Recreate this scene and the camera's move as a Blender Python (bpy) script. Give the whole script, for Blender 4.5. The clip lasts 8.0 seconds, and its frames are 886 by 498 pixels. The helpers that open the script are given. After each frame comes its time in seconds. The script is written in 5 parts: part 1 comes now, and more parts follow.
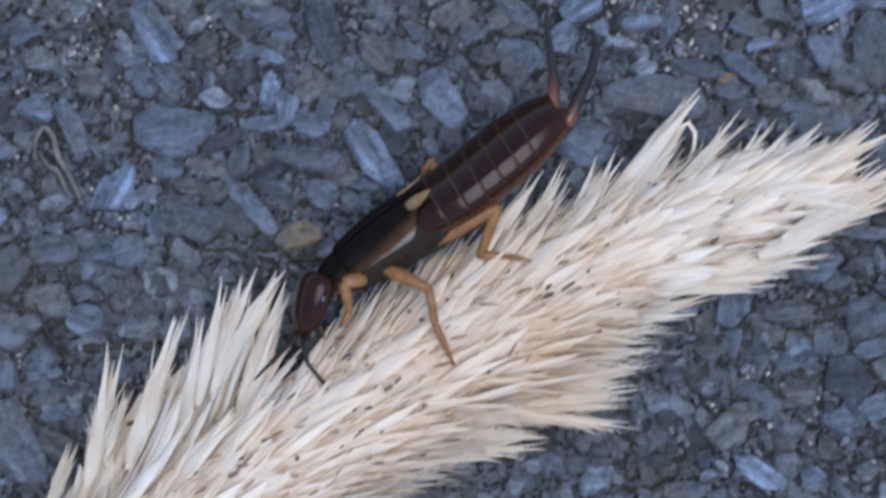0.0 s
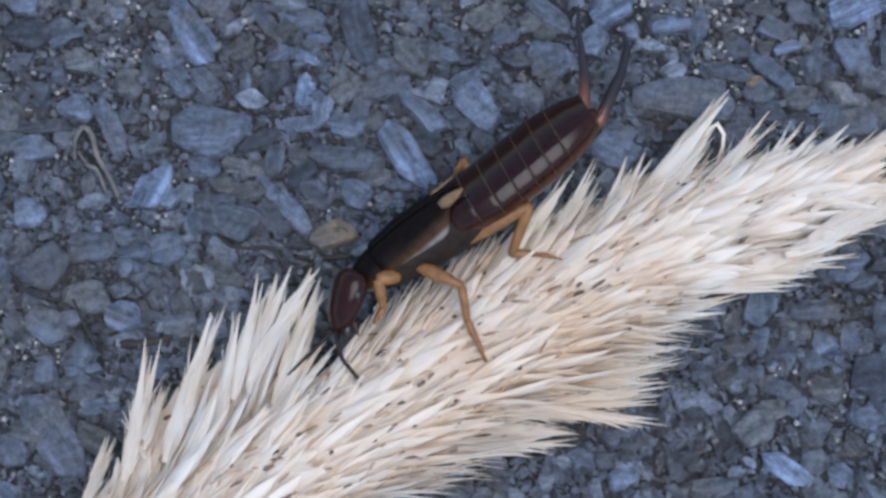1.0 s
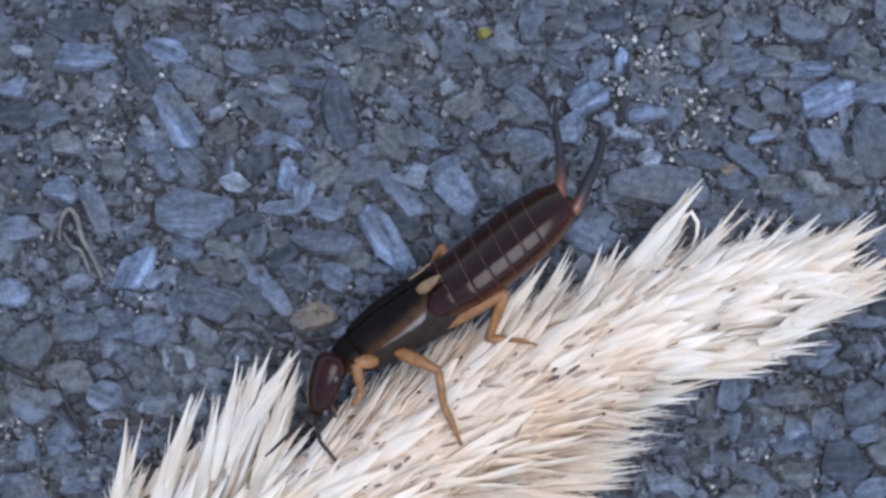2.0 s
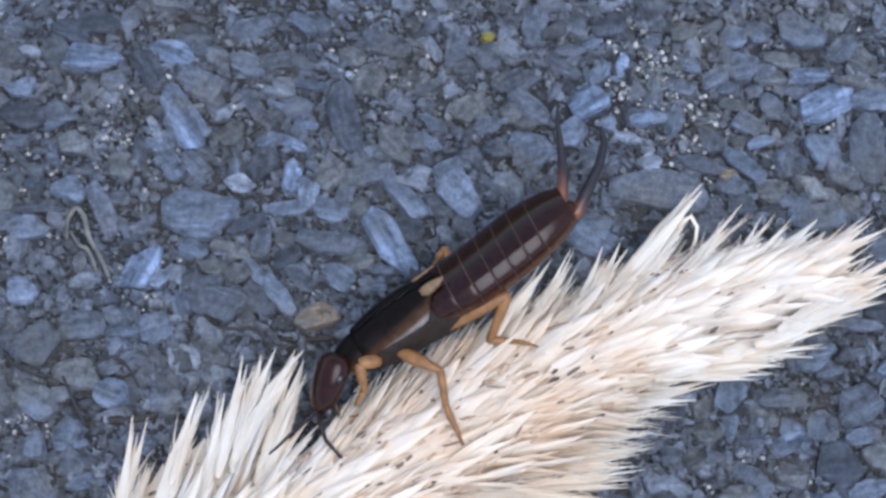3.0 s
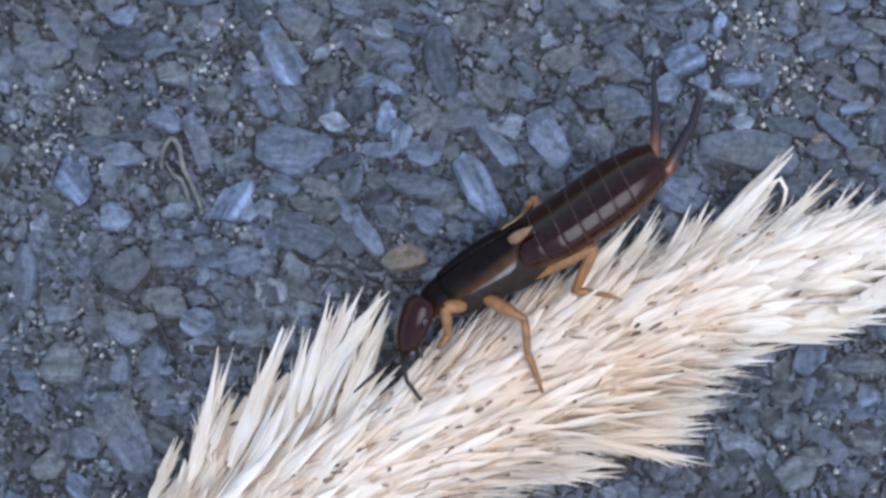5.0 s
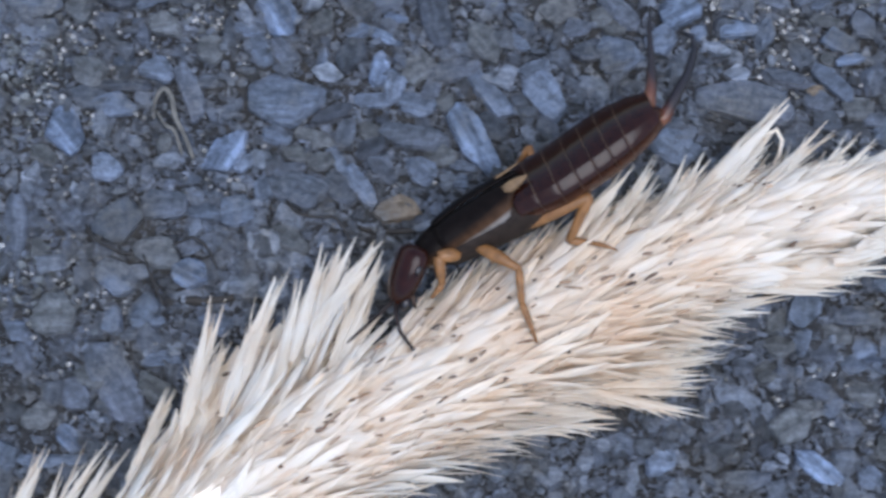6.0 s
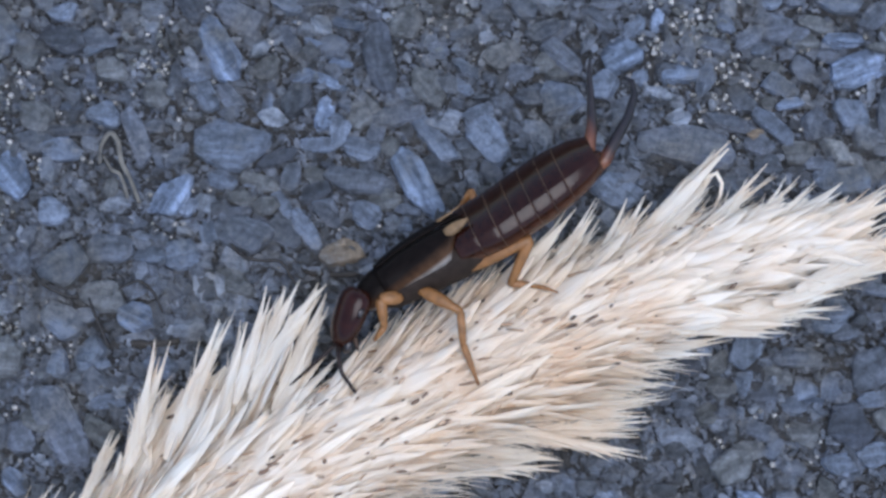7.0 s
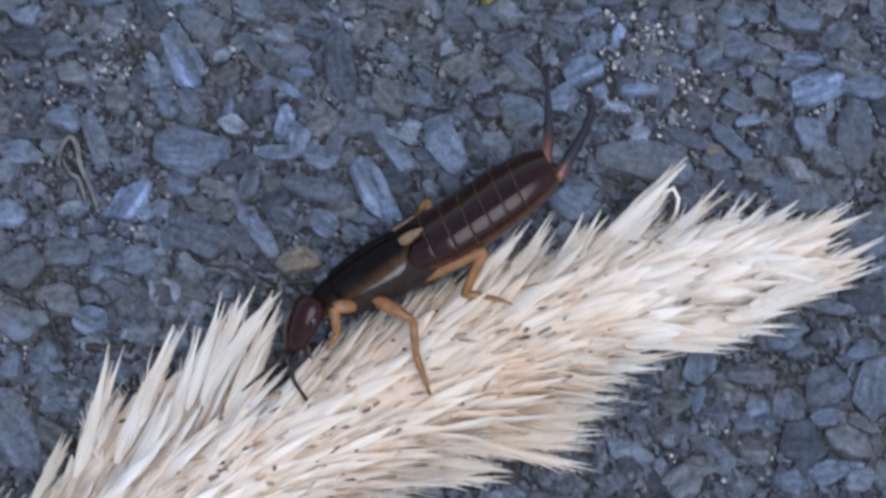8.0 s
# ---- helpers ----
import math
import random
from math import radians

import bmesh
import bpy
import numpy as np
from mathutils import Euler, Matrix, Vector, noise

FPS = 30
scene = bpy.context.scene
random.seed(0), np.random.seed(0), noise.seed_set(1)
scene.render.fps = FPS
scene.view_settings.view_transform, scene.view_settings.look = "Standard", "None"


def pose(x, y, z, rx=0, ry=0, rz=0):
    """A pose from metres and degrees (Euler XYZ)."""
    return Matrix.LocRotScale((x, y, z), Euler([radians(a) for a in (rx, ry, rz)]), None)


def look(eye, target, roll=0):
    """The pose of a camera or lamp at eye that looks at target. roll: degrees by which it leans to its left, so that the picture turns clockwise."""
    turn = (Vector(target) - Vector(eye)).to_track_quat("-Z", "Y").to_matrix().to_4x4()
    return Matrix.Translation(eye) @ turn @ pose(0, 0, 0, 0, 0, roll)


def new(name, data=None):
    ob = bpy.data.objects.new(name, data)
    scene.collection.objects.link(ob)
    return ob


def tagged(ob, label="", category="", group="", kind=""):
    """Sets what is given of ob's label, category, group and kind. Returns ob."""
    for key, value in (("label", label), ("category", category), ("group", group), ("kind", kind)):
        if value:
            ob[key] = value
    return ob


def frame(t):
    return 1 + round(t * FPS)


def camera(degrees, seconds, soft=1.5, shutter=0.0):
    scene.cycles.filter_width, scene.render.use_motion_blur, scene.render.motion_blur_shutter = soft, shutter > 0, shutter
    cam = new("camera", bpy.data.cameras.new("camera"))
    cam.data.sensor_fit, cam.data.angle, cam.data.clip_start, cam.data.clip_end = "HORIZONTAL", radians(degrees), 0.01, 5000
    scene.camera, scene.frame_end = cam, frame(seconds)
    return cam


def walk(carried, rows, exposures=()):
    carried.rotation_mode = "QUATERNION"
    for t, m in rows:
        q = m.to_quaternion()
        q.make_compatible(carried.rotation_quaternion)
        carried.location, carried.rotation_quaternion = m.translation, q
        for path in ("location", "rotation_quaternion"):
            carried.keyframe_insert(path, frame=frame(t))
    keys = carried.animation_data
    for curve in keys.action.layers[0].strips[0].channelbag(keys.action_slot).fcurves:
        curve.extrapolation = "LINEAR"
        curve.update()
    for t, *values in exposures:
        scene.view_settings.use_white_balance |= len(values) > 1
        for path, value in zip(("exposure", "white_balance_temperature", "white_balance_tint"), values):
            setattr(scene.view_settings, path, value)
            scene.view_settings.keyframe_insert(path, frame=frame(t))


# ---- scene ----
# Lengths below are in millimetres; MM turns them into metres.
MM = 0.001
cam = camera(24.0, 8.0, soft=3.0, shutter=0.4)
# seconds, eye x, y, z, turn about x, y, z
PATH = [
    (0, 0.000, 0.000, 85.624, 10.730, -0.008, 0.102),
    (0.1, 0.036, -0.324, 85.757, 11.235, -0.170, -0.006),
    (0.2, 0.071, -0.648, 85.890, 11.184, 0.027, -0.079),
    (0.3, 0.107, -0.973, 86.023, 11.391, 0.363, -0.138),
    (0.4, 0.143, -1.297, 86.156, 11.505, 0.457, -0.220),
    (0.5, 0.178, -1.621, 86.289, 11.610, 0.638, -0.294),
    (0.6, 0.058, -1.508, 86.400, 11.632, 0.917, -0.121),
    (0.7, -0.062, -1.394, 86.511, 11.503, 0.664, -0.003),
    (0.8, -0.183, -1.280, 86.623, 11.398, 0.550, 0.129),
    (0.9, -0.303, -1.167, 86.734, 11.281, 0.623, 0.280),
    (1, -0.424, -1.053, 86.845, 11.220, 0.545, 0.416),
    (1.1, -0.054, -0.972, 86.928, 11.051, 0.134, 0.469),
    (1.2, 0.315, -0.890, 87.011, 10.873, 0.174, 0.567),
    (1.3, 0.684, -0.809, 87.095, 11.469, 0.360, 0.681),
    (1.4, 1.054, -0.728, 87.178, 11.743, 0.574, 0.798),
    (1.5, 1.423, -0.647, 87.261, 12.251, 0.658, 0.904),
    (1.6, 0.745, -0.465, 87.602, 12.603, 0.242, 0.855),
    (1.7, 0.067, -0.284, 87.942, 12.664, 0.281, 0.855),
    (2.8, 0.640, 0.332, 89.333, 12.344, -0.026, 1.129),
    (2.9, 0.118, 0.374, 89.615, 12.334, -0.043, 1.197),
    (3, -0.404, 0.417, 89.898, 12.246, -0.154, 1.255),
    (3.1, -0.184, 0.319, 89.828, 12.257, -0.325, 1.231),
    (3.2, 0.036, 0.222, 89.758, 12.170, -0.742, 1.181),
    (3.3, 0.256, 0.124, 89.689, 11.986, -0.951, 1.154),
    (3.4, 0.476, 0.026, 89.619, 12.176, -0.780, 1.165),
    (3.5, 0.696, -0.071, 89.549, 12.231, -0.465, 1.192),
    (3.6, 0.653, -0.065, 89.653, 11.902, -0.328, 1.269),
    (3.7, 0.610, -0.058, 89.757, 12.107, -0.060, 1.360),
    (3.8, 0.568, -0.052, 89.862, 12.219, 0.096, 1.438),
    (3.9, 0.525, -0.045, 89.966, 11.996, -0.050, 1.485),
    (4, 0.482, -0.039, 90.070, 11.886, -0.221, 1.529),
    (4.1, 0.227, 0.169, 90.276, 12.074, -0.404, 1.948),
    (4.2, -0.028, 0.376, 90.481, 12.178, -0.594, 2.365),
    (4.3, -0.284, 0.584, 90.687, 11.520, -0.799, 2.785),
    (4.4, -0.539, 0.791, 90.892, 10.944, -0.476, 3.257),
    (4.5, -0.794, 0.999, 91.097, 10.605, 0.347, 3.771),
    (4.6, -0.996, 1.035, 91.080, 11.018, 0.512, 4.059),
    (4.7, -1.198, 1.071, 91.062, 10.794, 0.635, 4.339),
    (5.8, -1.936, -1.281, 90.072, 10.315, 1.007, 4.684),
    (5.9, -1.781, -1.191, 90.022, 10.439, 0.870, 4.677),
    (6, -1.625, -1.100, 89.972, 10.324, 0.599, 4.654),
    (6.1, -1.584, -1.089, 90.088, 10.619, 0.012, 4.591),
    (6.2, -1.543, -1.079, 90.204, 10.460, -0.291, 4.552),
    (6.3, -1.502, -1.068, 90.320, 10.508, -0.307, 4.540),
    (6.4, -1.461, -1.058, 90.437, 10.933, 0.026, 4.560),
    (6.5, -1.420, -1.047, 90.553, 11.087, 0.529, 4.599),
    (6.6, -1.106, -1.080, 90.569, 11.230, 0.632, 4.584),
    (6.7, -0.793, -1.112, 90.586, 11.102, 0.305, 4.526),
    (6.8, -0.479, -1.145, 90.602, 11.289, 0.249, 4.496),
    (6.9, -0.166, -1.177, 90.618, 11.506, 0.162, 4.463),
    (7, 0.148, -1.209, 90.635, 11.582, 0.184, 4.440),
    (7.1, 0.370, -1.345, 90.585, 11.693, 0.330, 4.467),
    (7.2, 0.591, -1.481, 90.536, 11.850, 0.671, 4.515),
    (7.3, 0.813, -1.616, 90.486, 11.854, 0.679, 4.527),
    (7.4, 1.035, -1.752, 90.437, 11.605, 0.439, 4.512),
    (7.5, 1.257, -1.887, 90.387, 11.587, 0.074, 4.486),
    (7.6, 1.378, -1.783, 90.447, 11.306, -0.111, 4.675),
    (7.8, 1.621, -1.575, 90.566, 11.489, -0.446, 5.057),
    (8, 1.863, -1.366, 90.684, 12.039, -0.186, 5.500),
]
EXPOSURE = 0.84
walk(cam, [(t, pose(x * MM, y * MM, z * MM, rx, ry, rz)) for t, x, y, z, rx, ry, rz in PATH],
     exposures=[(t, EXPOSURE + e) for t, e in ((0, -0.06), (1.0, 0.0), (1.5, 0.09), (3.0, 0.38), (4.5, 0.35), (6.0, 0.17), (6.5, 0.15), (7.4, 0.14), (8.0, 0.05))])

# ---- light: open shade under a bright sky ----
world = bpy.data.worlds.new("sky")
scene.world = world
world.use_nodes = True
sky = world.node_tree.nodes.new("ShaderNodeTexSky")
sky.sky_type, sky.sun_disc = "NISHITA", False
sky.sun_elevation, sky.sun_rotation = radians(76.9), radians(135.8)
world.node_tree.links.new(sky.outputs[0], world.node_tree.nodes["Background"].inputs[0])
world.node_tree.nodes["Background"].inputs[1].default_value = 0.145
sun = bpy.data.lights.new("sun", "SUN")
sun.energy, sun.angle, sun.color = 1.4, radians(48), (0.985, 0.985, 1.0)
lamp = new("sun", sun)
lamp.matrix_basis = look((0.22, -0.225, 1.35), (0, 0, 0))


# ---- materials ----
def material(name, rough=0.6, **sockets):
    mat = bpy.data.materials.new(name)
    mat.use_nodes = True
    node = mat.node_tree.nodes["Principled BSDF"]
    node.inputs["Roughness"].default_value = rough
    for key, value in sockets.items():
        node.inputs[key.replace("_", " ")].default_value = value
    return mat, mat.node_tree, node


def add(tree, kind, **settings):
    node = tree.nodes.new(kind)
    for key, value in settings.items():
        node.inputs[key.replace("_", " ")].default_value = value
    return node


def ramp(tree, source, stops):
    node = tree.nodes.new("ShaderNodeValToRGB")
    tree.links.new(source, node.inputs[0])
    items = node.color_ramp.elements
    while len(items) < len(stops):
        items.new(0.5)
    for item, (at, colour) in zip(items, stops):
        item.position, item.color = at, (*colour, 1)
    return node.outputs[0]


def multiply(tree, a, b, factor=1.0):
    node = tree.nodes.new("ShaderNodeMix")
    node.data_type, node.blend_type = "RGBA", "MULTIPLY"
    node.inputs[0].default_value = factor
    tree.links.new(a, node.inputs[6])
    tree.links.new(b, node.inputs[7])
    return node.outputs[2]


def coords(tree, scale, output="Object"):
    where = tree.nodes.new("ShaderNodeTexCoord")
    node = add(tree, "ShaderNodeMapping")
    node.inputs["Scale"].default_value = scale
    tree.links.new(where.outputs[output], node.inputs[0])
    return node.outputs[0]


def bump(tree, height, node, strength, distance):
    b = add(tree, "ShaderNodeBump", Strength=strength, Distance=distance)
    tree.links.new(height, b.inputs["Height"])
    tree.links.new(b.outputs[0], node.inputs["Normal"])


def noise_at(tree, vector, scale, detail=6.0, rough=0.6):
    n = add(tree, "ShaderNodeTexNoise", Scale=scale, Detail=detail, Roughness=rough)
    tree.links.new(vector, n.inputs["Vector"])
    return n.outputs[0]


def slate(name, colour, island=False, streak=0.5, rough=0.5):
    """Weathered slate: broad pale and dark cleavage streaks along its length, dusty mottling, crumbs of earth, fine grain."""
    mat, tree, node = material(name, rough, Specular_IOR_Level=0.5)
    mm = coords(tree, (1000, 1000, 1000))
    own = tree.nodes.new("ShaderNodeObjectInfo").outputs["Random"]
    shift = add(tree, "ShaderNodeVectorMath")
    shift.operation = "ADD"
    spread = add(tree, "ShaderNodeMath")
    spread.operation, spread.inputs[1].default_value = "MULTIPLY", 70.0
    tree.links.new(own, spread.inputs[0])
    tree.links.new(coords(tree, (260, 2300, 2300)), shift.inputs[0])
    tree.links.new(spread.outputs[0], shift.inputs[1])
    lines = noise_at(tree, shift.outputs[0], 1.0, 4, 0.6)
    cloud = noise_at(tree, mm, 0.8, 4, 0.6)
    grain = noise_at(tree, mm, 3.2, 6, 0.7)
    dark = tuple(c * (1 - 0.55 * streak) for c in colour)
    pale = tuple(min(1, c * (1 + 0.75 * streak) + 0.01) for c in colour)
    base = ramp(tree, lines, [(0.38, dark), (0.5, colour), (0.6, pale)])
    base = multiply(tree, base, ramp(tree, cloud, [(0.3, (0.62, 0.62, 0.6)), (0.5, (1, 1, 1)), (0.7, (1.3, 1.3, 1.33))]))
    base = multiply(tree, base, ramp(tree, grain, [(0.34, (0.45, 0.45, 0.45)), (0.5, (1, 1, 1)), (0.66, (1.5, 1.5, 1.5))]), 0.6)
    # earth that clings in patches
    where = tree.nodes.new("ShaderNodeNewGeometry")
    place = add(tree, "ShaderNodeVectorMath")
    place.operation = "SCALE"
    place.inputs["Scale"].default_value = 1000
    tree.links.new(where.outputs["Position"], place.inputs[0])
    soiled = noise_at(tree, place.outputs[0], 0.24, 3, 0.6)
    mixed = add(tree, "ShaderNodeMath")
    mixed.operation, mixed.inputs[1].default_value = "MULTIPLY_ADD", 0.45
    tree.links.new(grain, mixed.inputs[0])
    tree.links.new(soiled, mixed.inputs[2])
    earth = tree.nodes.new("ShaderNodeMix")
    earth.data_type = "RGBA"
    start = 0.7 if island else 0.74
    tree.links.new(ramp(tree, mixed.outputs[0], [(start, (0, 0, 0)), (start + 0.14, (0.85, 0.85, 0.85))]), earth.inputs[0])
    tree.links.new(base, earth.inputs[6])
    tree.links.new(ramp(tree, grain, [(0.35, (0.075, 0.08, 0.086)), (0.65, (0.21, 0.215, 0.22))]), earth.inputs[7])
    base = earth.outputs[2]
    pick = where.outputs["Random Per Island"] if island else own
    stops = [(0.0, (0.4, 0.39, 0.38)), (0.25, (0.82, 0.815, 0.81)), (0.45, (0.8, 0.83, 0.9)), (0.75, (1.1, 1.12, 1.16)), (0.97, (1.5, 1.52, 1.56)), (1.0, (1.8, 1.8, 1.8))] if island else \
            [(0.0, (0.78, 0.78, 0.77)), (1.0, (1.16, 1.16, 1.18))]
    base = multiply(tree, base, ramp(tree, pick, stops))
    tree.links.new(base, node.inputs["Base Color"])
    tree.links.new(ramp(tree, grain, [(0.3, (rough + 0.2,) * 3), (0.75, (rough - 0.12,) * 3)]), node.inputs["Roughness"])
    both = add(tree, "ShaderNodeMath")
    tree.links.new(lines, both.inputs[0])
    tree.links.new(grain, both.inputs[1])
    bump(tree, both.outputs[0], node, 1.0, 0.00055)
    return mat


SLATE = [
    slate("slate_dark", (0.072, 0.084, 0.11), streak=0.35),
    slate("slate_grey", (0.124, 0.145, 0.187), streak=0.3),
    slate("slate_blue", (0.155, 0.192, 0.26), streak=0.38),
    slate("slate_pale", (0.175, 0.228, 0.33), streak=0.8, rough=0.44),
    slate("quartz_pale", (0.32, 0.37, 0.46), streak=0.5, rough=0.4),
    slate("sandstone_tan", (0.26, 0.205, 0.15), streak=0.15, rough=0.7),
    slate("mudstone_brown", (0.128, 0.14, 0.152), streak=0.35, rough=0.7),
    slate("lichen_yellow", (0.35, 0.30, 0.06), streak=0.2, rough=0.8),
]
GRIT = slate("grit", (0.145, 0.165, 0.2), island=True, streak=0.3, rough=0.5)

CRUMB = slate("quartz_crumb", (0.2, 0.215, 0.22), island=True, streak=0.3, rough=0.4)

SOIL, tree, node = material("soil", 0.85)
big = noise_at(tree, coords(tree, (1000, 1000, 1000)), 0.12, 4)
fine = noise_at(tree, coords(tree, (1000, 1000, 1000)), 1.8, 9, 0.75)
soil = ramp(tree, fine, [(0.3, (0.012, 0.012, 0.014)), (0.5, (0.042, 0.043, 0.046)), (0.72, (0.12, 0.12, 0.12))])
soil = multiply(tree, soil, ramp(tree, big, [(0.35, (0.75, 0.82, 0.95)), (0.65, (1.05, 1.0, 0.94))]))
tree.links.new(soil, node.inputs["Base Color"])
bump(tree, fine, node, 1.0, 0.0005)


# ---- meshes ----
def part(name, bm, mat, parent=None, label="", smooth=True, to=None):
    """Links a bmesh, in millimetres, as one mesh object under a thing or a part. to: a matrix that takes its points into the parent's space."""
    if to is not None:
        bmesh.ops.transform(bm, matrix=to, verts=bm.verts)
    bmesh.ops.scale(bm, vec=(MM, MM, MM), verts=bm.verts)
    data = bpy.data.meshes.new(name)
    bm.to_mesh(data)
    bm.free()
    for face in data.polygons:
        face.use_smooth = smooth
    data.materials.append(mat)
    ob = new(name, data)
    ob.parent = parent
    if label:
        tagged(ob, label)
    return ob


def at(x, y, z, rx=0, ry=0, rz=0):
    return pose(x * MM, y * MM, z * MM, rx, ry, rz)


# ---- ground ----
def relief(x, y):
    """The height of the soil, in millimetres."""
    v = Vector((x, y, 0))
    return 0.35 * noise.fractal(v * 0.13, 1.0, 2.0, 3) + 0.16 * noise.fractal(v * 0.9, 1.0, 2.0, 3) - 0.14


def ground():
    bm = bmesh.new()
    step, x0, x1, y0, y1 = 0.22, -31, 29, -8, 42
    nx, ny = round((x1 - x0) / step), round((y1 - y0) / step)
    grid = [[bm.verts.new((x0 + i * step, y0 + j * step, relief(x0 + i * step, y0 + j * step))) for i in range(nx + 1)] for j in range(ny + 1)]
    for j in range(ny):
        for i in range(nx):
            bm.faces.new((grid[j][i], grid[j][i + 1], grid[j + 1][i + 1], grid[j + 1][i]))
    rim = [grid[0][i] for i in range(nx)] + [grid[j][nx] for j in range(ny)] + [grid[ny][i] for i in range(nx, 0, -1)] + [grid[j][0] for j in range(ny, 0, -1)]
    for far in (60, 300, 3000, 100000, 30000000):
        ring = []
        for v in rim:
            away = Vector((v.co.x + 1, v.co.y - 17, 0))
            ring.append(bm.verts.new((Vector((-1, 17, 0)) + away.normalized() * far).to_tuple()[:2] + (-0.2,)))
        for a in range(len(rim)):
            b = (a + 1) % len(rim)
            bm.faces.new((rim[a], ring[a], ring[b], rim[b]))
        rim = ring
    bmesh.ops.recalc_face_normals(bm, faces=bm.faces)
    return tagged(part("ground", bm, SOIL), "bare grey-brown earth trodden full of slate grit", "ground", kind="structure")


ground()


def outline(rng, count, slab=False):
    """A broken, partly worn stone's outline, reaching from -1 to 1 both ways: a rounded form with flats and corners cut from it."""
    power, cuts = rng.uniform(2.6, 5.0), []
    turn, sides = rng.random() * 6.283, rng.choice((5, 6, 6, 7, 8))
    if slab:
        power, sides = rng.uniform(2.8, 4.5), 0
        for end in (0, 0, 3.1416, 3.1416):
            cuts.append((end + rng.uniform(-0.8, 0.8), rng.uniform(0.78, 1.02)))
        cuts.append((rng.choice((1.571, -1.571)) + rng.uniform(-0.12, 0.12), rng.uniform(0.75, 0.95)))
    for k in range(sides):
        cuts.append((turn + 6.283 * (k + rng.uniform(-0.35, 0.35)) / sides, rng.uniform(0.55, 0.9)))
    points = []
    for k in range(count):
        a = 6.283 * (k + rng.uniform(-0.25, 0.25)) / count
        c, s = math.cos(a), math.sin(a)
        r = rng.uniform(0.94, 1.03) / (abs(c) ** power + abs(s) ** power) ** (1 / power)
        for way, reach in cuts:
            toward = math.cos(a - way)
            if toward > 0.05:
                r = min(r, reach / toward * rng.uniform(0.985, 1.015))
        points.append((r * c, r * s))
    wide, high = max(abs(x) for x, y in points), max(abs(y) for x, y in points)
    return [(x / wide, y / high) for x, y in points]


def shard(bm, length, width, thick, rng, count=18, split=False):
    """A flat flake with a worn rim and an uneven top; split: with a thinner sheet left standing on part of it."""
    tilt_x, tilt_y, seed = rng.gauss(0, 0.05), rng.gauss(0, 0.07), rng.random() * 90
    sheets = [(0.0, 0.0, 1.0, -0.9 * thick, 0.5 * thick)]
    if split:
        sheets.append((rng.uniform(-0.14, 0.14), rng.uniform(-0.16, 0.16), rng.uniform(0.62, 0.8), 0.2 * thick, 0.5 * thick + rng.uniform(0.06, 0.14)))
    for ox, oy, size, low, high in sheets:
        edge = [((ox + x * size) * length / 2, (oy + y * size) * width / 2) for x, y in outline(rng, count, length > 1.9 * width)]
        cx, cy = ox * length / 2, oy * width / 2
        worn = min(0.1, 0.1 * thick / min(length, width) * 2)
        loops = []
        for shrink, f in ((0.06, 0.0), (0.0, 0.45), (0.012, 0.72), (worn * 0.5, 0.92), (worn, 1.0), (0.4, 1.0), (0.75, 1.0)):
            loop = []
            for x, y in edge:
                x, y = x + (cx - x) * shrink, y + (cy - y) * shrink
                z = low + (high - low) * f
                if f > 0.5:
                    z += tilt_x * x + tilt_y * y + 0.09 * thick * noise.noise(Vector((x * 1.6 + seed, y * 1.6, 0))) + 0.03 * noise.noise(Vector((x * 4 + seed, y * 4, 3)))
                loop.append(bm.verts.new((x, y, z)))
            loops.append(loop)
        for a, b in zip(loops, loops[1:]):
            for k in range(count):
                bm.faces.new((a[k], a[(k + 1) % count], b[(k + 1) % count], b[k]))
        bm.faces.new(loops[-1])


WORDS = {0: "dark slate chip", 1: "grey slate chip", 2: "blue-grey slate chip", 3: "pale blue slate chip with cleavage streaks", 4: "whitish quartz chip",
         5: "tan weathered sandstone flake", 6: "brown-grey mudstone chip", 7: "small yellow lichen-covered chip"}
TAKEN = {}
stones = random.Random(5)


def keep(x, y, length, width, angle):
    """Notes the ground that a stone covers, in cells of 3 mm."""
    c, s = math.cos(radians(angle)), math.sin(radians(angle))
    reach = max(length, width) / 2 + 1
    for i in range(math.floor((x - reach) / 3), math.floor((x + reach) / 3) + 1):
        for j in range(math.floor((y - reach) / 3), math.floor((y + reach) / 3) + 1):
            TAKEN.setdefault((i, j), []).append((x, y, length / 2, width / 2, c, s))


def free(x, y, r):
    for a, b, length, width, c, s in TAKEN.get((math.floor(x / 3), math.floor(y / 3)), ()):
        u, v = c * (x - a) + s * (y - b), c * (y - b) - s * (x - a)
        if (u / (length + r)) ** 2 + (v / (width + r)) ** 2 < 1:
            return False
    return True


def chip(x, y, length, width, angle, tone, lift=0.0):
    """One stone, half sunk into the ground."""
    bm = bmesh.new()
    small = min(length, width)
    thick = min(0.9, 0.3 + 0.17 * small)
    shard(bm, length * 1.05, width * 1.05, thick, stones, 28 if length > 1.8 else 20, tone < 4 and length > 1.7 and stones.random() < 0.3)
    ob = part("slate_chip" if tone < 4 else "stone_chip", bm, SLATE[tone])
    lean = 6 if length > 1.8 else 12
    ob.matrix_basis = at(x, y, relief(x, y) * 0.5 + lift + stones.uniform(0.0, 0.16), stones.gauss(0, lean), stones.gauss(0, lean), angle)
    tagged(ob, WORDS[tone] + (" lying flat in the grit" if max(length, width) > 2 else " sunk in the grit"), "stone", group="chips in the ground")
    keep(x, y, length, width, angle)



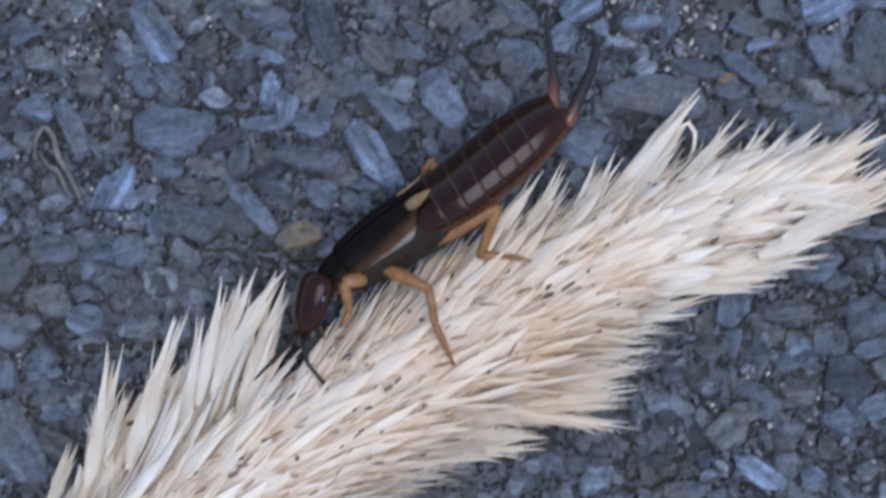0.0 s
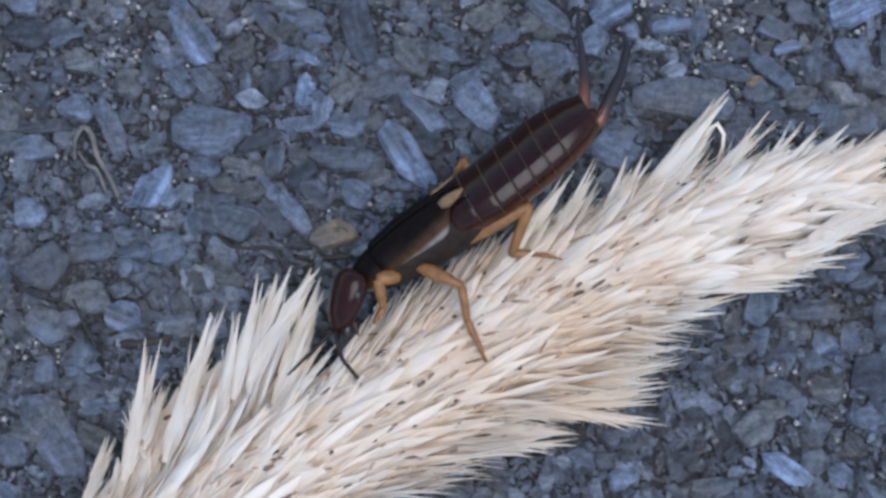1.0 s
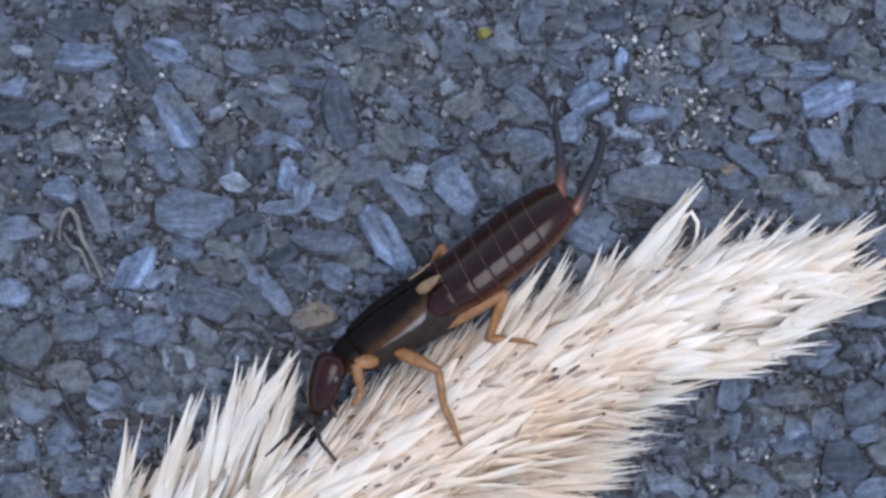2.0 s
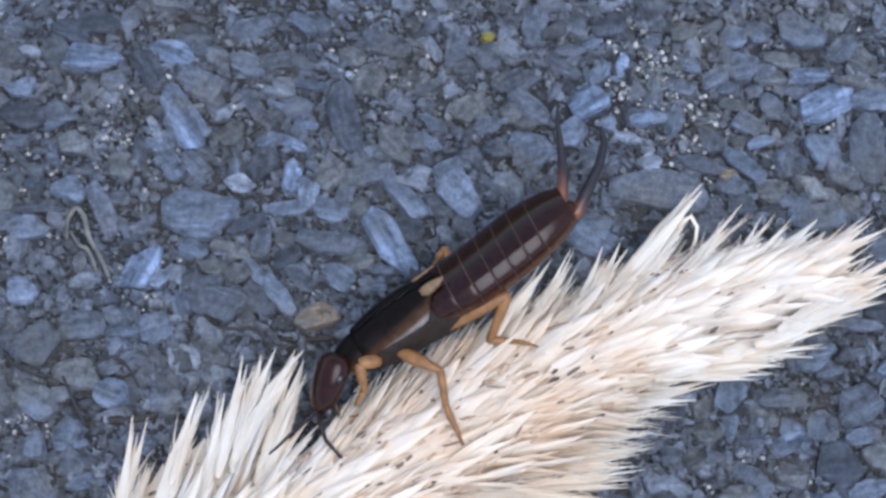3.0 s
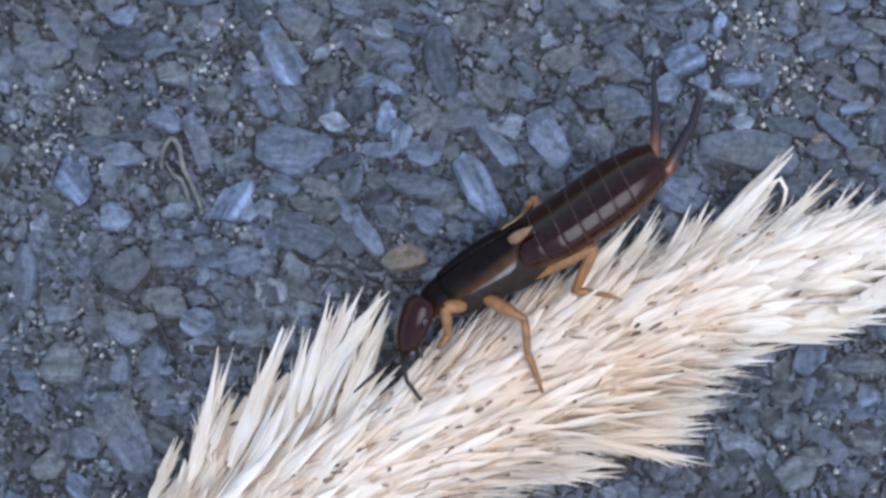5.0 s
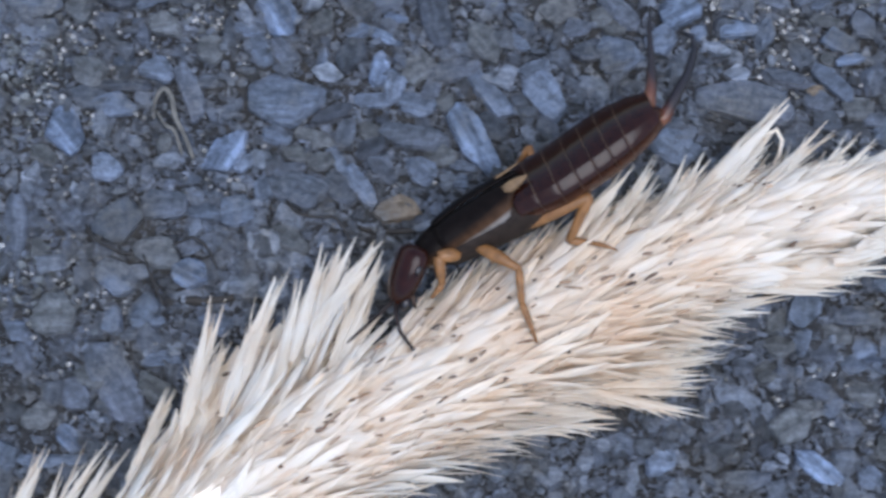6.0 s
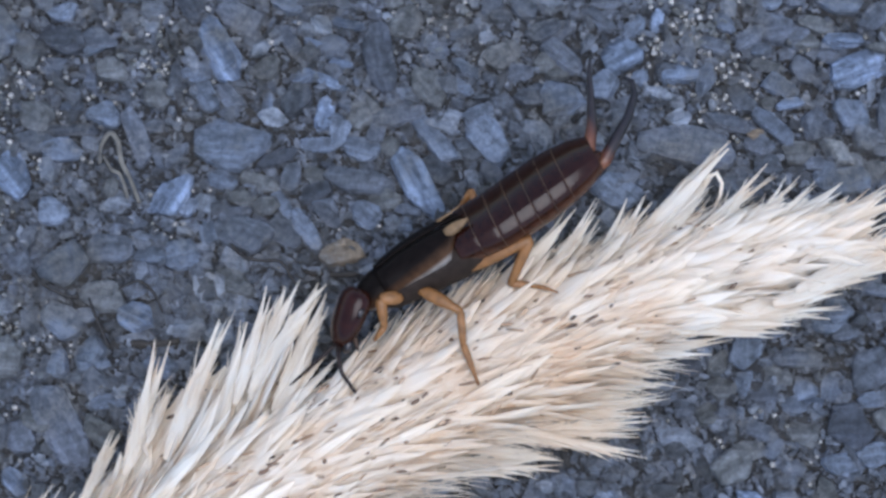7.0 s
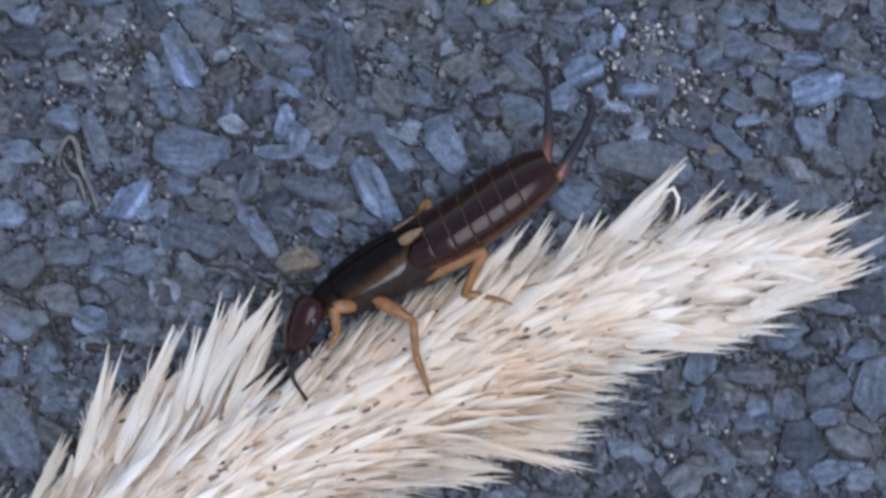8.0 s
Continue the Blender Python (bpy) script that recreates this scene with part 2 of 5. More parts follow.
chip(-16.54, 28.42, 2.78, 1.46, 1, 3)
chip(-12.96, 28.69, 2.32, 1.30, -24, 3)
chip(-12.35, 25.62, 3.26, 1.64, -54, 3)
chip(-14.06, 27.95, 2.64, 1.26, -58, 0)
chip(-11.63, 21.31, 3.98, 2.44, 1, 2)
chip(-13.86, 18.77, 2.49, 1.64, 63, 3)
chip(-12.26, 18.55, 1.04, 1.01, 1, 4)
chip(-7.88, 27.12, 1.23, 1.17, -29, 4)
chip(-9.60, 22.70, 1.51, 0.90, -14, 4)
chip(-7.37, 23.14, 1.94, 0.88, 83, 3)
chip(-7.43, 24.56, 1.39, 0.52, -19, 3)
chip(-8.36, 24.67, 1.51, 0.83, 27, 3)
chip(-7.48, 21.59, 1.87, 0.77, 6, 2)
chip(-5.06, 25.79, 3.39, 1.51, -74, 0)
chip(-2.78, 24.54, 2.31, 1.40, -49, 6)
chip(-1.21, 24.78, 1.14, 0.57, -30, 2)
chip(-2.39, 22.35, 3.31, 1.01, -49, 2)
chip(-2.95, 20.16, 3.55, 1.37, -59, 3)
chip(-0.02, 22.40, 3.30, 1.77, -50, 2)
chip(-5.56, 20.10, 3.23, 1.15, -4, 1)
chip(-5.09, 18.66, 1.50, 1.38, -34, 2)
chip(-3.36, 18.19, 0.79, 0.71, 1, 2)
chip(-9.59, 18.61, 1.36, 0.89, 1, 6)
chip(-10.40, 17.33, 2.75, 1.74, -24, 1)
chip(-7.70, 17.64, 2.14, 0.87, -44, 2)
chip(-6.87, 18.54, 1.76, 1.25, -34, 1)
chip(-6.18, 16.67, 2.34, 1.38, 11, 5)
chip(-11.99, 17.17, 1.51, 0.86, -77, 2)
chip(-13.17, 16.14, 1.71, 1.51, 12, 2)
chip(-14.90, 13.20, 1.85, 1.35, -24, 3, 0.16)
chip(5.69, 26.69, 2.18, 1.82, 27, 3)
chip(6.31, 28.16, 1.58, 1.02, 62, 2)
chip(8.47, 26.10, 1.78, 0.91, 12, 3)
chip(8.48, 24.10, 1.22, 1.03, 22, 4)
chip(8.73, 22.73, 4.74, 2.07, -9, 1)
chip(6.00, 20.36, 2.24, 1.53, -35, 2)
chip(3.07, 24.54, 2.52, 1.82, 12, 2)
chip(15.20, 30.23, 2.54, 1.61, -30, 2)
chip(15.81, 28.25, 1.91, 0.79, 7, 3)
chip(16.43, 26.94, 3.11, 1.55, 27, 3)
chip(18.16, 24.89, 3.36, 1.64, -86, 1)
chip(20.15, 23.64, 1.01, 0.91, 1, 4)
chip(16.27, 24.85, 1.78, 1.29, -61, 2)
chip(14.63, 24.16, 1.57, 1.25, 70, 1)
chip(12.27, 30.02, 1.27, 1.20, 1, 2)
chip(12.07, 13.83, 1.85, 1.59, -90, 2)
chip(17.58, 13.34, 2.13, 1.82, 31, 1)
chip(15.90, 15.91, 1.48, 1.38, 1, 2)
chip(16.38, 14.87, 1.24, 0.99, 11, 1)
chip(-0.43, 27.21, 0.88, 0.66, 1, 4)
chip(1.29, 25.68, 1.51, 1.05, 12, 1)
chip(-0.50, 23.63, 1.51, 0.78, 22, 2)
chip(12.61, 22.30, 1.49, 1.04, -9, 1)
chip(3.36, 30.22, 2.41, 1.27, 81, 1)
chip(6.67, 30.37, 1.66, 1.07, 1, 0)
chip(-15.70, 21.40, 2.83, 0.99, -66, 1)
chip(5.07, 25.24, 1.51, 1.57, 1, 2)
chip(9.98, 30.24, 1.53, 1.20, 1, 6)
chip(13.91, 28.20, 1.52, 0.93, 1, 6)
chip(-17.58, 29.59, 1.81, 1.05, -19, 0)
chip(1.21, 29.66, 0.71, 0.48, 12, 7)
chip(-6.30, 30.12, 1.28, 0.93, -19, 1)
chip(-4.86, 28.69, 1.54, 0.91, -30, 6)
chip(-3.35, 29.20, 2.50, 1.25, -20, 1)
chip(-10.78, 15.07, 2.23, 1.23, -19, 6)
chip(-18.22, 15.24, 2.37, 2.06, 15, 2)
chip(-17.53, 8.12, 4.12, 1.83, -59, 1)
chip(-19.34, 5.63, 1.50, 0.96, -35, 3)
chip(-20.94, 19.03, 2.35, 1.88, -45, 3)
chip(-19.68, 26.94, 1.53, 1.03, 15, 2)
chip(-20.25, 20.79, 2.06, 1.29, -16, 1)
chip(12.97, 6.88, 2.39, 0.98, -35, 3)
chip(6.15, 6.60, 1.43, 1.20, 0, 2)
chip(15.16, 6.61, 1.36, 1.17, -30, 2, -0.26)
chip(11.74, 8.57, 2.23, 1.61, 30, 6)
chip(16.75, 9.05, 1.84, 1.41, -72, 1)
chip(14.27, 11.50, 1.39, 0.95, -10, 2, -0.26)
chip(9.95, 6.14, 2.08, 0.92, 5, 1, -0.26)
chip(9.47, 11.02, 1.17, 0.94, 0, 1, -0.26)
chip(-11.74, 27.20, 2.32, 1.55, -29, 1)
chip(-9.59, 29.89, 2.16, 1.20, 22, 1)
chip(-9.65, 28.25, 1.92, 1.18, -19, 2)
chip(-8.09, 28.47, 2.27, 0.80, 12, 1)
chip(-7.07, 30.22, 1.57, 0.78, -40, 2)
chip(-9.18, 26.20, 1.96, 0.76, -54, 1)
chip(-8.04, 26.20, 1.27, 0.44, -19, 3)
chip(-7.12, 25.83, 1.16, 0.34, 14, 3)
chip(-6.86, 25.45, 1.16, 0.42, -7, 3)
chip(-6.91, 24.35, 1.62, 0.39, -21, 3)
chip(-6.83, 27.34, 1.82, 0.45, -9, 3)
chip(-16.46, 30.03, 2.13, 1.12, 1, 0)
chip(-18.07, 25.55, 1.34, 1.06, 22, 2)
chip(-17.25, 24.43, 1.59, 1.31, 12, 6)
chip(-12.82, 23.59, 2.18, 0.95, -60, 2)
chip(-11.69, 23.52, 1.65, 0.90, -49, 1)
chip(-9.93, 23.40, 1.24, 0.50, 88, 2)
chip(-10.13, 25.01, 1.55, 1.31, 22, 6)
chip(-8.63, 23.53, 1.81, 1.41, 83, 0)
chip(-14.93, 23.39, 1.50, 1.45, 1, 6)
chip(-13.41, 24.36, 1.32, 0.82, -19, 2)
chip(-4.00, 27.46, 1.87, 1.49, 63, 6)
chip(-0.18, 29.13, 1.96, 1.07, 77, 1)
chip(1.23, 28.79, 1.60, 1.35, -45, 1)
chip(2.41, 27.66, 2.35, 1.31, 24, 0)
chip(0.39, 26.43, 1.80, 1.29, 42, 6)
chip(2.41, 26.19, 1.11, 1.00, 1, 6)
chip(3.00, 25.83, 1.11, 0.73, 12, 6)
chip(3.09, 26.52, 2.29, 0.99, -38, 1)
chip(4.58, 28.45, 1.85, 0.68, -40, 1)
chip(4.90, 29.20, 1.57, 0.59, 1, 1)
chip(5.91, 29.59, 1.08, 0.71, 17, 2)
chip(5.27, 30.27, 1.33, 1.06, -30, 1)
chip(7.21, 28.51, 1.17, 0.66, 81, 3)
chip(6.68, 25.79, 0.81, 0.68, 1, 2)
chip(-1.18, 25.68, 1.47, 0.62, -24, 2)
chip(-0.06, 25.34, 0.86, 0.47, -9, 1)
chip(1.81, 24.55, 1.81, 1.30, 6, 0)
chip(-3.97, 23.33, 2.60, 1.04, 18, 1)
chip(9.60, 25.99, 1.89, 1.01, 80, 2)
chip(7.83, 26.15, 1.22, 1.05, 12, 1)
chip(9.85, 27.54, 1.56, 0.71, -14, 1)
chip(12.03, 27.62, 1.07, 0.71, 12, 2)
chip(10.36, 28.74, 1.32, 0.85, -20, 2)
chip(11.50, 28.13, 1.61, 0.83, 32, 1)
chip(12.79, 28.69, 1.64, 1.53, 12, 1)
chip(13.41, 30.30, 1.37, 1.12, -30, 1)
chip(13.65, 28.40, 1.44, 1.11, 61, 1)
chip(12.38, 26.84, 1.61, 0.58, -9, 6)
chip(13.00, 25.96, 1.86, 1.05, -32, 2)
chip(13.50, 25.14, 1.32, 0.57, 17, 3)
chip(11.23, 25.19, 1.63, 1.03, -61, 1)
chip(12.74, 24.03, 2.60, 0.78, -35, 2)
chip(12.49, 25.11, 0.86, 0.73, 1, 6)
chip(14.42, 28.94, 1.87, 0.80, -9, 6)
chip(17.07, 29.43, 1.70, 1.07, 46, 1)
chip(18.02, 28.92, 1.56, 1.34, -30, 6)
chip(18.21, 27.92, 3.12, 0.59, -9, 6)
chip(18.83, 27.20, 2.84, 1.11, 1, 2)
chip(20.13, 28.71, 1.76, 1.42, 51, 2)
chip(20.03, 29.93, 1.67, 1.05, 22, 2)
chip(19.69, 26.17, 1.62, 1.52, 1, 0)
chip(15.12, 23.98, 1.15, 0.80, 80, 0)
chip(10.86, 24.03, 2.60, 0.83, -9, 1)
chip(11.98, 23.57, 0.80, 0.54, 1, 5)
chip(-17.61, 22.24, 1.34, 0.83, 12, 1)
chip(-11.62, 19.67, 1.30, 1.01, -19, 2)
chip(-9.32, 20.84, 2.08, 0.67, 22, 0)
chip(-10.01, 19.71, 2.10, 0.81, -14, 6)
chip(-8.61, 20.09, 1.57, 1.00, 73, 1)
chip(-6.63, 22.24, 1.34, 0.95, 82, 2)
chip(-13.06, 18.27, 1.09, 0.96, 1, 2)
chip(-8.52, 17.46, 1.85, 1.39, -29, 1)
chip(-8.87, 18.72, 1.62, 0.64, -54, 2)
chip(-7.47, 19.41, 1.58, 0.92, 22, 0)
chip(-14.51, 15.97, 1.52, 0.85, 1, 2)
chip(-10.72, 18.93, 1.53, 0.81, 1, 6)
chip(-10.93, 18.16, 1.57, 0.69, 17, 1)
chip(-5.61, 21.59, 1.85, 1.18, -9, 2)
chip(-5.67, 23.14, 1.61, 1.45, 32, 6)
chip(-4.99, 22.48, 1.38, 0.96, 72, 1)
chip(-4.25, 21.78, 1.15, 1.02, -19, 6)
chip(-4.29, 19.33, 1.54, 1.07, 12, 6)
chip(-6.90, 22.70, 1.05, 0.83, 1, 2)
chip(-2.10, 20.75, 1.85, 1.07, -19, 0)
chip(15.10, 21.96, 1.40, 1.00, 80, 2)
chip(15.97, 21.67, 2.62, 1.33, 11, 2)
chip(13.86, 22.91, 1.55, 1.09, 1, 6)
chip(12.11, 23.08, 1.54, 1.09, -19, 1)
chip(18.54, 22.71, 0.43, 0.39, 1, 4)
chip(17.96, 22.75, 0.30, 0.31, 1, 4)
chip(19.26, 20.27, 3.07, 2.06, -9, 1)
chip(19.00, 17.47, 3.04, 1.32, -14, 0)
chip(17.26, 17.03, 3.05, 0.68, -9, 1)
chip(19.33, 21.29, 1.58, 1.06, 21, 6)
chip(15.64, 15.35, 1.53, 1.20, 1, 2)
chip(19.20, 15.18, 1.61, 0.98, 33, 3)
chip(19.80, 13.45, 2.99, 1.90, 79, 1)
chip(16.67, 10.74, 2.29, 2.10, 1, 0)
chip(17.81, 12.08, 1.82, 0.78, 11, 2)
chip(18.67, 11.12, 2.28, 1.38, -9, 6)
chip(17.87, 9.64, 2.30, 1.26, 11, 2)
chip(19.24, 10.06, 0.44, 0.34, 1, 4)
chip(14.50, 12.25, 1.56, 1.18, 1, 2, -0.26)
chip(15.12, 11.75, 1.02, 0.49, -4, 3, -0.26)
chip(15.87, 12.48, 1.49, 1.17, 79, 2, -0.26)
chip(14.26, 13.58, 2.30, 0.99, 1, 1)
chip(13.28, 12.82, 1.79, 0.80, -19, 6, -0.26)
chip(12.93, 11.97, 1.32, 1.18, 1, 1, -0.26)
chip(11.96, 12.20, 1.53, 0.75, 80, 2, -0.26)
chip(10.98, 12.08, 1.51, 1.23, 1, 6, -0.26)
chip(10.46, 10.84, 1.28, 1.11, 31, 6, -0.26)
chip(9.37, 13.03, 1.52, 1.38, 1, 0, -0.26)
chip(10.73, 9.05, 1.20, 0.64, -70, 4, -0.26)
chip(12.38, 9.28, 1.82, 1.20, 31, 6, -0.26)
chip(14.72, 10.40, 1.56, 1.41, 1, 6, -0.26)
chip(12.77, 10.36, 2.02, 0.79, -19, 1, -0.26)
chip(11.95, 10.73, 1.28, 0.73, 80, 2, -0.26)
chip(13.50, 9.65, 1.28, 0.91, 70, 2, -0.26)
chip(19.37, 11.87, 1.55, 0.89, -9, 6)
chip(16.40, 9.03, 2.04, 1.21, 1, 2)
chip(-22.26, 26.10, 2.52, 1.07, -50, 2)
chip(-23.14, 24.80, 2.67, 1.33, -1, 2)
chip(-21.07, 24.70, 1.41, 1.09, -26, 6)
chip(-19.63, 25.61, 2.42, 1.32, -6, 0)
chip(-17.84, 25.75, 1.64, 1.12, 4, 1)
chip(-17.27, 22.29, 1.57, 1.31, 4, 2)
chip(-20.25, 22.01, 1.66, 1.44, -26, 6)
chip(-18.91, 21.43, 3.15, 0.58, 4, 0)
chip(-19.06, 20.48, 2.14, 1.30, -6, 2)
chip(-19.12, 17.67, 1.61, 1.34, 4, 2)
chip(-18.07, 12.77, 1.93, 1.48, -35, 2)
chip(-16.67, 11.64, 1.54, 1.31, 76, 2)
chip(-16.30, 16.09, 2.11, 1.48, 4, 1)
chip(-16.32, 14.00, 2.36, 1.41, -6, 6)
chip(-20.61, 10.88, 2.09, 1.96, 5, 6)
chip(-18.03, 10.83, 1.35, 1.00, 86, 2)
chip(-16.49, 10.95, 1.59, 1.05, 5, 2)
chip(-20.09, 7.58, 1.56, 1.20, 66, 1)
chip(-19.21, 7.40, 1.85, 1.36, -54, 1)
chip(-20.70, 6.44, 1.58, 1.23, 5, 6)
chip(-15.70, 9.32, 1.82, 0.80, 10, 2)
chip(-15.68, 8.03, 2.09, 1.37, -25, 6)
chip(-13.52, 11.09, 1.85, 1.04, -15, 2)
chip(-20.47, 4.50, 2.30, 0.59, 5, 2)
chip(-18.87, 4.72, 1.52, 0.59, 5, 2)
chip(-22.68, 14.57, 3.15, 1.26, 92, 1)
chip(-22.45, 16.89, 0.81, 0.57, 4, 4)
chip(-23.92, 25.70, 1.57, 1.05, -16, 1)
chip(-21.56, 13.63, 1.28, 0.89, -35, 6)
chip(-21.82, 17.97, 1.44, 1.01, -26, 6)
chip(-20.24, 15.27, 1.54, 1.14, -45, 1)
chip(-21.74, 8.84, 1.51, 1.07, -54, 1)
chip(-22.13, 10.06, 1.24, 1.00, 5, 2)
chip(-18.69, 8.33, 1.50, 1.08, -15, 6)


def scatter_chips(count, low, high, rng):
    made = tries = 0
    bm, loose = bmesh.new(), bpy.data.meshes.new("loose")
    while made < count and tries < 9000:
        tries += 1
        x, y = rng.uniform(-27, 25), rng.uniform(-2, 37)
        length = low + (high - low) * rng.random() ** 2
        width = length * rng.choice((0.3, 0.45, 0.6, 0.75))
        if free(x, y, length * 0.12):
            angle = rng.gauss(-35, 45)
            if made < count // 6:
                chip(x, y, length, width, angle, rng.choice((0, 0, 1, 1, 1, 2, 2, 6, 6)), -0.12)
            else:
                flake = bmesh.new()
                shard(flake, length, width, 0.3 + 0.15 * width, rng, 14)
                m = Matrix.Translation((x, y, relief(x, y) * 0.5 + rng.uniform(-0.12, 0.04))) @ Euler((rng.gauss(0, 0.2), rng.gauss(0, 0.2), radians(angle))).to_matrix().to_4x4()
                bmesh.ops.transform(flake, matrix=m, verts=flake.verts)
                flake.to_mesh(loose)
                flake.free()
                bm.from_mesh(loose)
                keep(x, y, length, width, angle)
            made += 1
    bpy.data.meshes.remove(loose)
    tagged(part("slate_rubble", bm, GRIT), "small angular slate flakes packed between larger chips", "gravel", kind="stuff")


scatter_chips(400, 0.6, 2.0, random.Random(11))


def gravel(name, count, low, high, rng, reach, lean, label, over):
    """Loose grit, too small and too many to count, as one mesh."""
    bm = bmesh.new()
    for _ in range(count):
        x, y = rng.uniform(*reach[:2]), rng.uniform(*reach[2:])
        size = low + (high - low) * rng.random() ** 2.4
        bare = noise.noise(Vector((x * 0.17, y * 0.17, 3.0)))
        if not free(x, y, size * 0.2 - over) or (bare > 0.2 and size > 0.5 and rng.random() < 0.7):
            continue
        z = relief(x, y) + 0.06 + rng.uniform(-0.1, 0.2) * min(1, size * 2)
        m = Matrix.Translation((x, y, z)) @ Euler((rng.gauss(0, lean), rng.gauss(0, lean), radians(rng.gauss(-40, 50)))).to_matrix().to_4x4()
        shape(bm, m, size, size * rng.choice((0.25, 0.4, 0.5, 0.6, 0.75, 0.9)) * rng.uniform(0.8, 1.1), size * rng.uniform(0.16, 0.5), rng)
    return tagged(part(name, bm, GRIT, smooth=False), label, "gravel", kind="stuff")


def shape(bm, m, a, b, c, rng):
    """A crumb of stone: a crooked, broken prism."""
    n = rng.choice((4, 5, 6, 6))
    turn, slip, tilt = rng.random() * 6, rng.uniform(-0.15, 0.15), rng.uniform(-0.35, 0.35)
    spokes = [(math.cos(turn + (k + rng.uniform(-0.3, 0.3)) * 6.283 / n), math.sin(turn + (k + rng.uniform(-0.3, 0.3)) * 6.283 / n), rng.uniform(0.8, 1.15)) for k in range(n)]
    rings = []
    for s, z in ((1.0, -0.6), (1.0, 0.25), (0.8, 0.5)):
        rings.append([bm.verts.new(m @ Vector((s * r * a / 2 * u + slip * a * (z > 0), s * r * b / 2 * v, c * (z + tilt * u * (z > 0))))) for u, v, r in spokes])
    for low, high in zip(rings, rings[1:]):
        for k in range(n):
            bm.faces.new((low[k], low[(k + 1) % n], high[(k + 1) % n], high[k]))
    bm.faces.new(rings[-1])


gravel("gravel", 11000, 0.45, 1.7, random.Random(21), (-29, 27, -5, 39), 0.38, "loose slate flakes pressed into the earth", 0.13)
gravel("grit", 60000, 0.12, 0.6, random.Random(22), (-26, 24, 0, 36), 0.5, "fine slate grit and crumbs of earth", 0.2)

# ---- small debris on the ground ----
TWIG, tree, node = material("dead_stem", 0.8)
bark = ramp(tree, noise_at(tree, coords(tree, (1000, 1000, 1000)), 1.5, 6), [(0.3, (0.008, 0.007, 0.007)), (0.65, (0.035, 0.03, 0.026))])
tree.links.new(bark, node.inputs["Base Color"])
ROOT, tree, node = material("black_root", 0.7)
rind = ramp(tree, noise_at(tree, coords(tree, (1000, 1000, 1000)), 2.0, 5), [(0.3, (0.006, 0.006, 0.007)), (0.65, (0.024, 0.021, 0.019))])
tree.links.new(rind, node.inputs["Base Color"])
PALE_STRAW, tree, node = material("pale_straw", 0.6)
straw = ramp(tree, noise_at(tree, coords(tree, (1000, 1000, 1000)), 1.2, 5), [(0.3, (0.04, 0.039, 0.037)), (0.65, (0.125, 0.12, 0.108))])
tree.links.new(straw, node.inputs["Base Color"])
SAND, tree, node = material("quartz_sand", 0.15, Transmission_Weight=0.35, IOR=1.5)
tint = ramp(tree, tree.nodes.new("ShaderNodeNewGeometry").outputs["Random Per Island"], [(0.0, (0.16, 0.16, 0.15)), (0.6, (0.28, 0.28, 0.28)), (1.0, (0.5, 0.5, 0.5))])
tree.links.new(tint, node.inputs["Base Color"])


def tube(bm, spine, radii, sides=8, flat=1.0, up=None):
    """A closed tube along points with a radius at each."""
    rings = []
    for k, p in enumerate(spine):
        way = (spine[min(k + 1, len(spine) - 1)] - spine[max(k - 1, 0)]).normalized()
        side = way.cross(up or Vector((0, 0, 1)))
        side = side.normalized() if side.length > 1e-4 else Vector((1, 0, 0))
        top = side.cross(way)
        rings.append([bm.verts.new(p + radii[k] * (math.cos(a) * side + flat * math.sin(a) * top)) for a in (6.28319 * s / sides for s in range(sides))])
    for low, high in zip(rings, rings[1:]):
        for s in range(sides):
            bm.faces.new((low[s], low[(s + 1) % sides], high[(s + 1) % sides], high[s]))
    bm.faces.new(rings[0][::-1])
    bm.faces.new(rings[-1])
    return rings


def stem(name, label, category, ends, radius, mat, sag=0.15, steps=7, flat=1.0):
    """A short crooked bit of stem or fibre lying on the grit."""
    rng = random.Random(name + label)
    a, b = (Vector((*e, 0)) for e in ends)
    side = (b - a).normalized().cross(Vector((0, 0, 1)))
    spine, radii = [], []
    for k in range(steps + 1):
        f = k / steps
        p = a.lerp(b, f) + side * (sag * math.sin(f * 3.14) + rng.uniform(-0.05, 0.05))
        p.z = max(relief(p.x, p.y), 0) + radius * flat * 0.9
        spine.append(p)
        radii.append(radius * (0.55 + 0.45 * math.sin((0.15 + 0.7 * f) * 3.14)) * rng.uniform(0.85, 1.1))
    bm = bmesh.new()
    tube(bm, spine, radii, 8, flat)
    return tagged(part(name, bm, mat), label, category)


stem("dead_twig", "dark dead twig lying under a tan flake", "twig", ((-7.6, 15.75), (-4.9, 15.95)), 0.13, TWIG, 0.08)
stem("dead_twig", "short dark brown twig in the grit", "twig", ((-15.2, 12.0), (-12.8, 12.25)), 0.2, TWIG, 0.1)
stem("plant_fibre", "thin pale plant fibre on the stones", "fibre", ((10.0, 29.2), (10.7, 31.2)), 0.04, PALE_STRAW, 0.1)
stem("plant_fibre", "thin pale plant fibre on the grit", "fibre", ((-12.2, 17.0), (-9.9, 15.4)), 0.03, PALE_STRAW, 0.15)


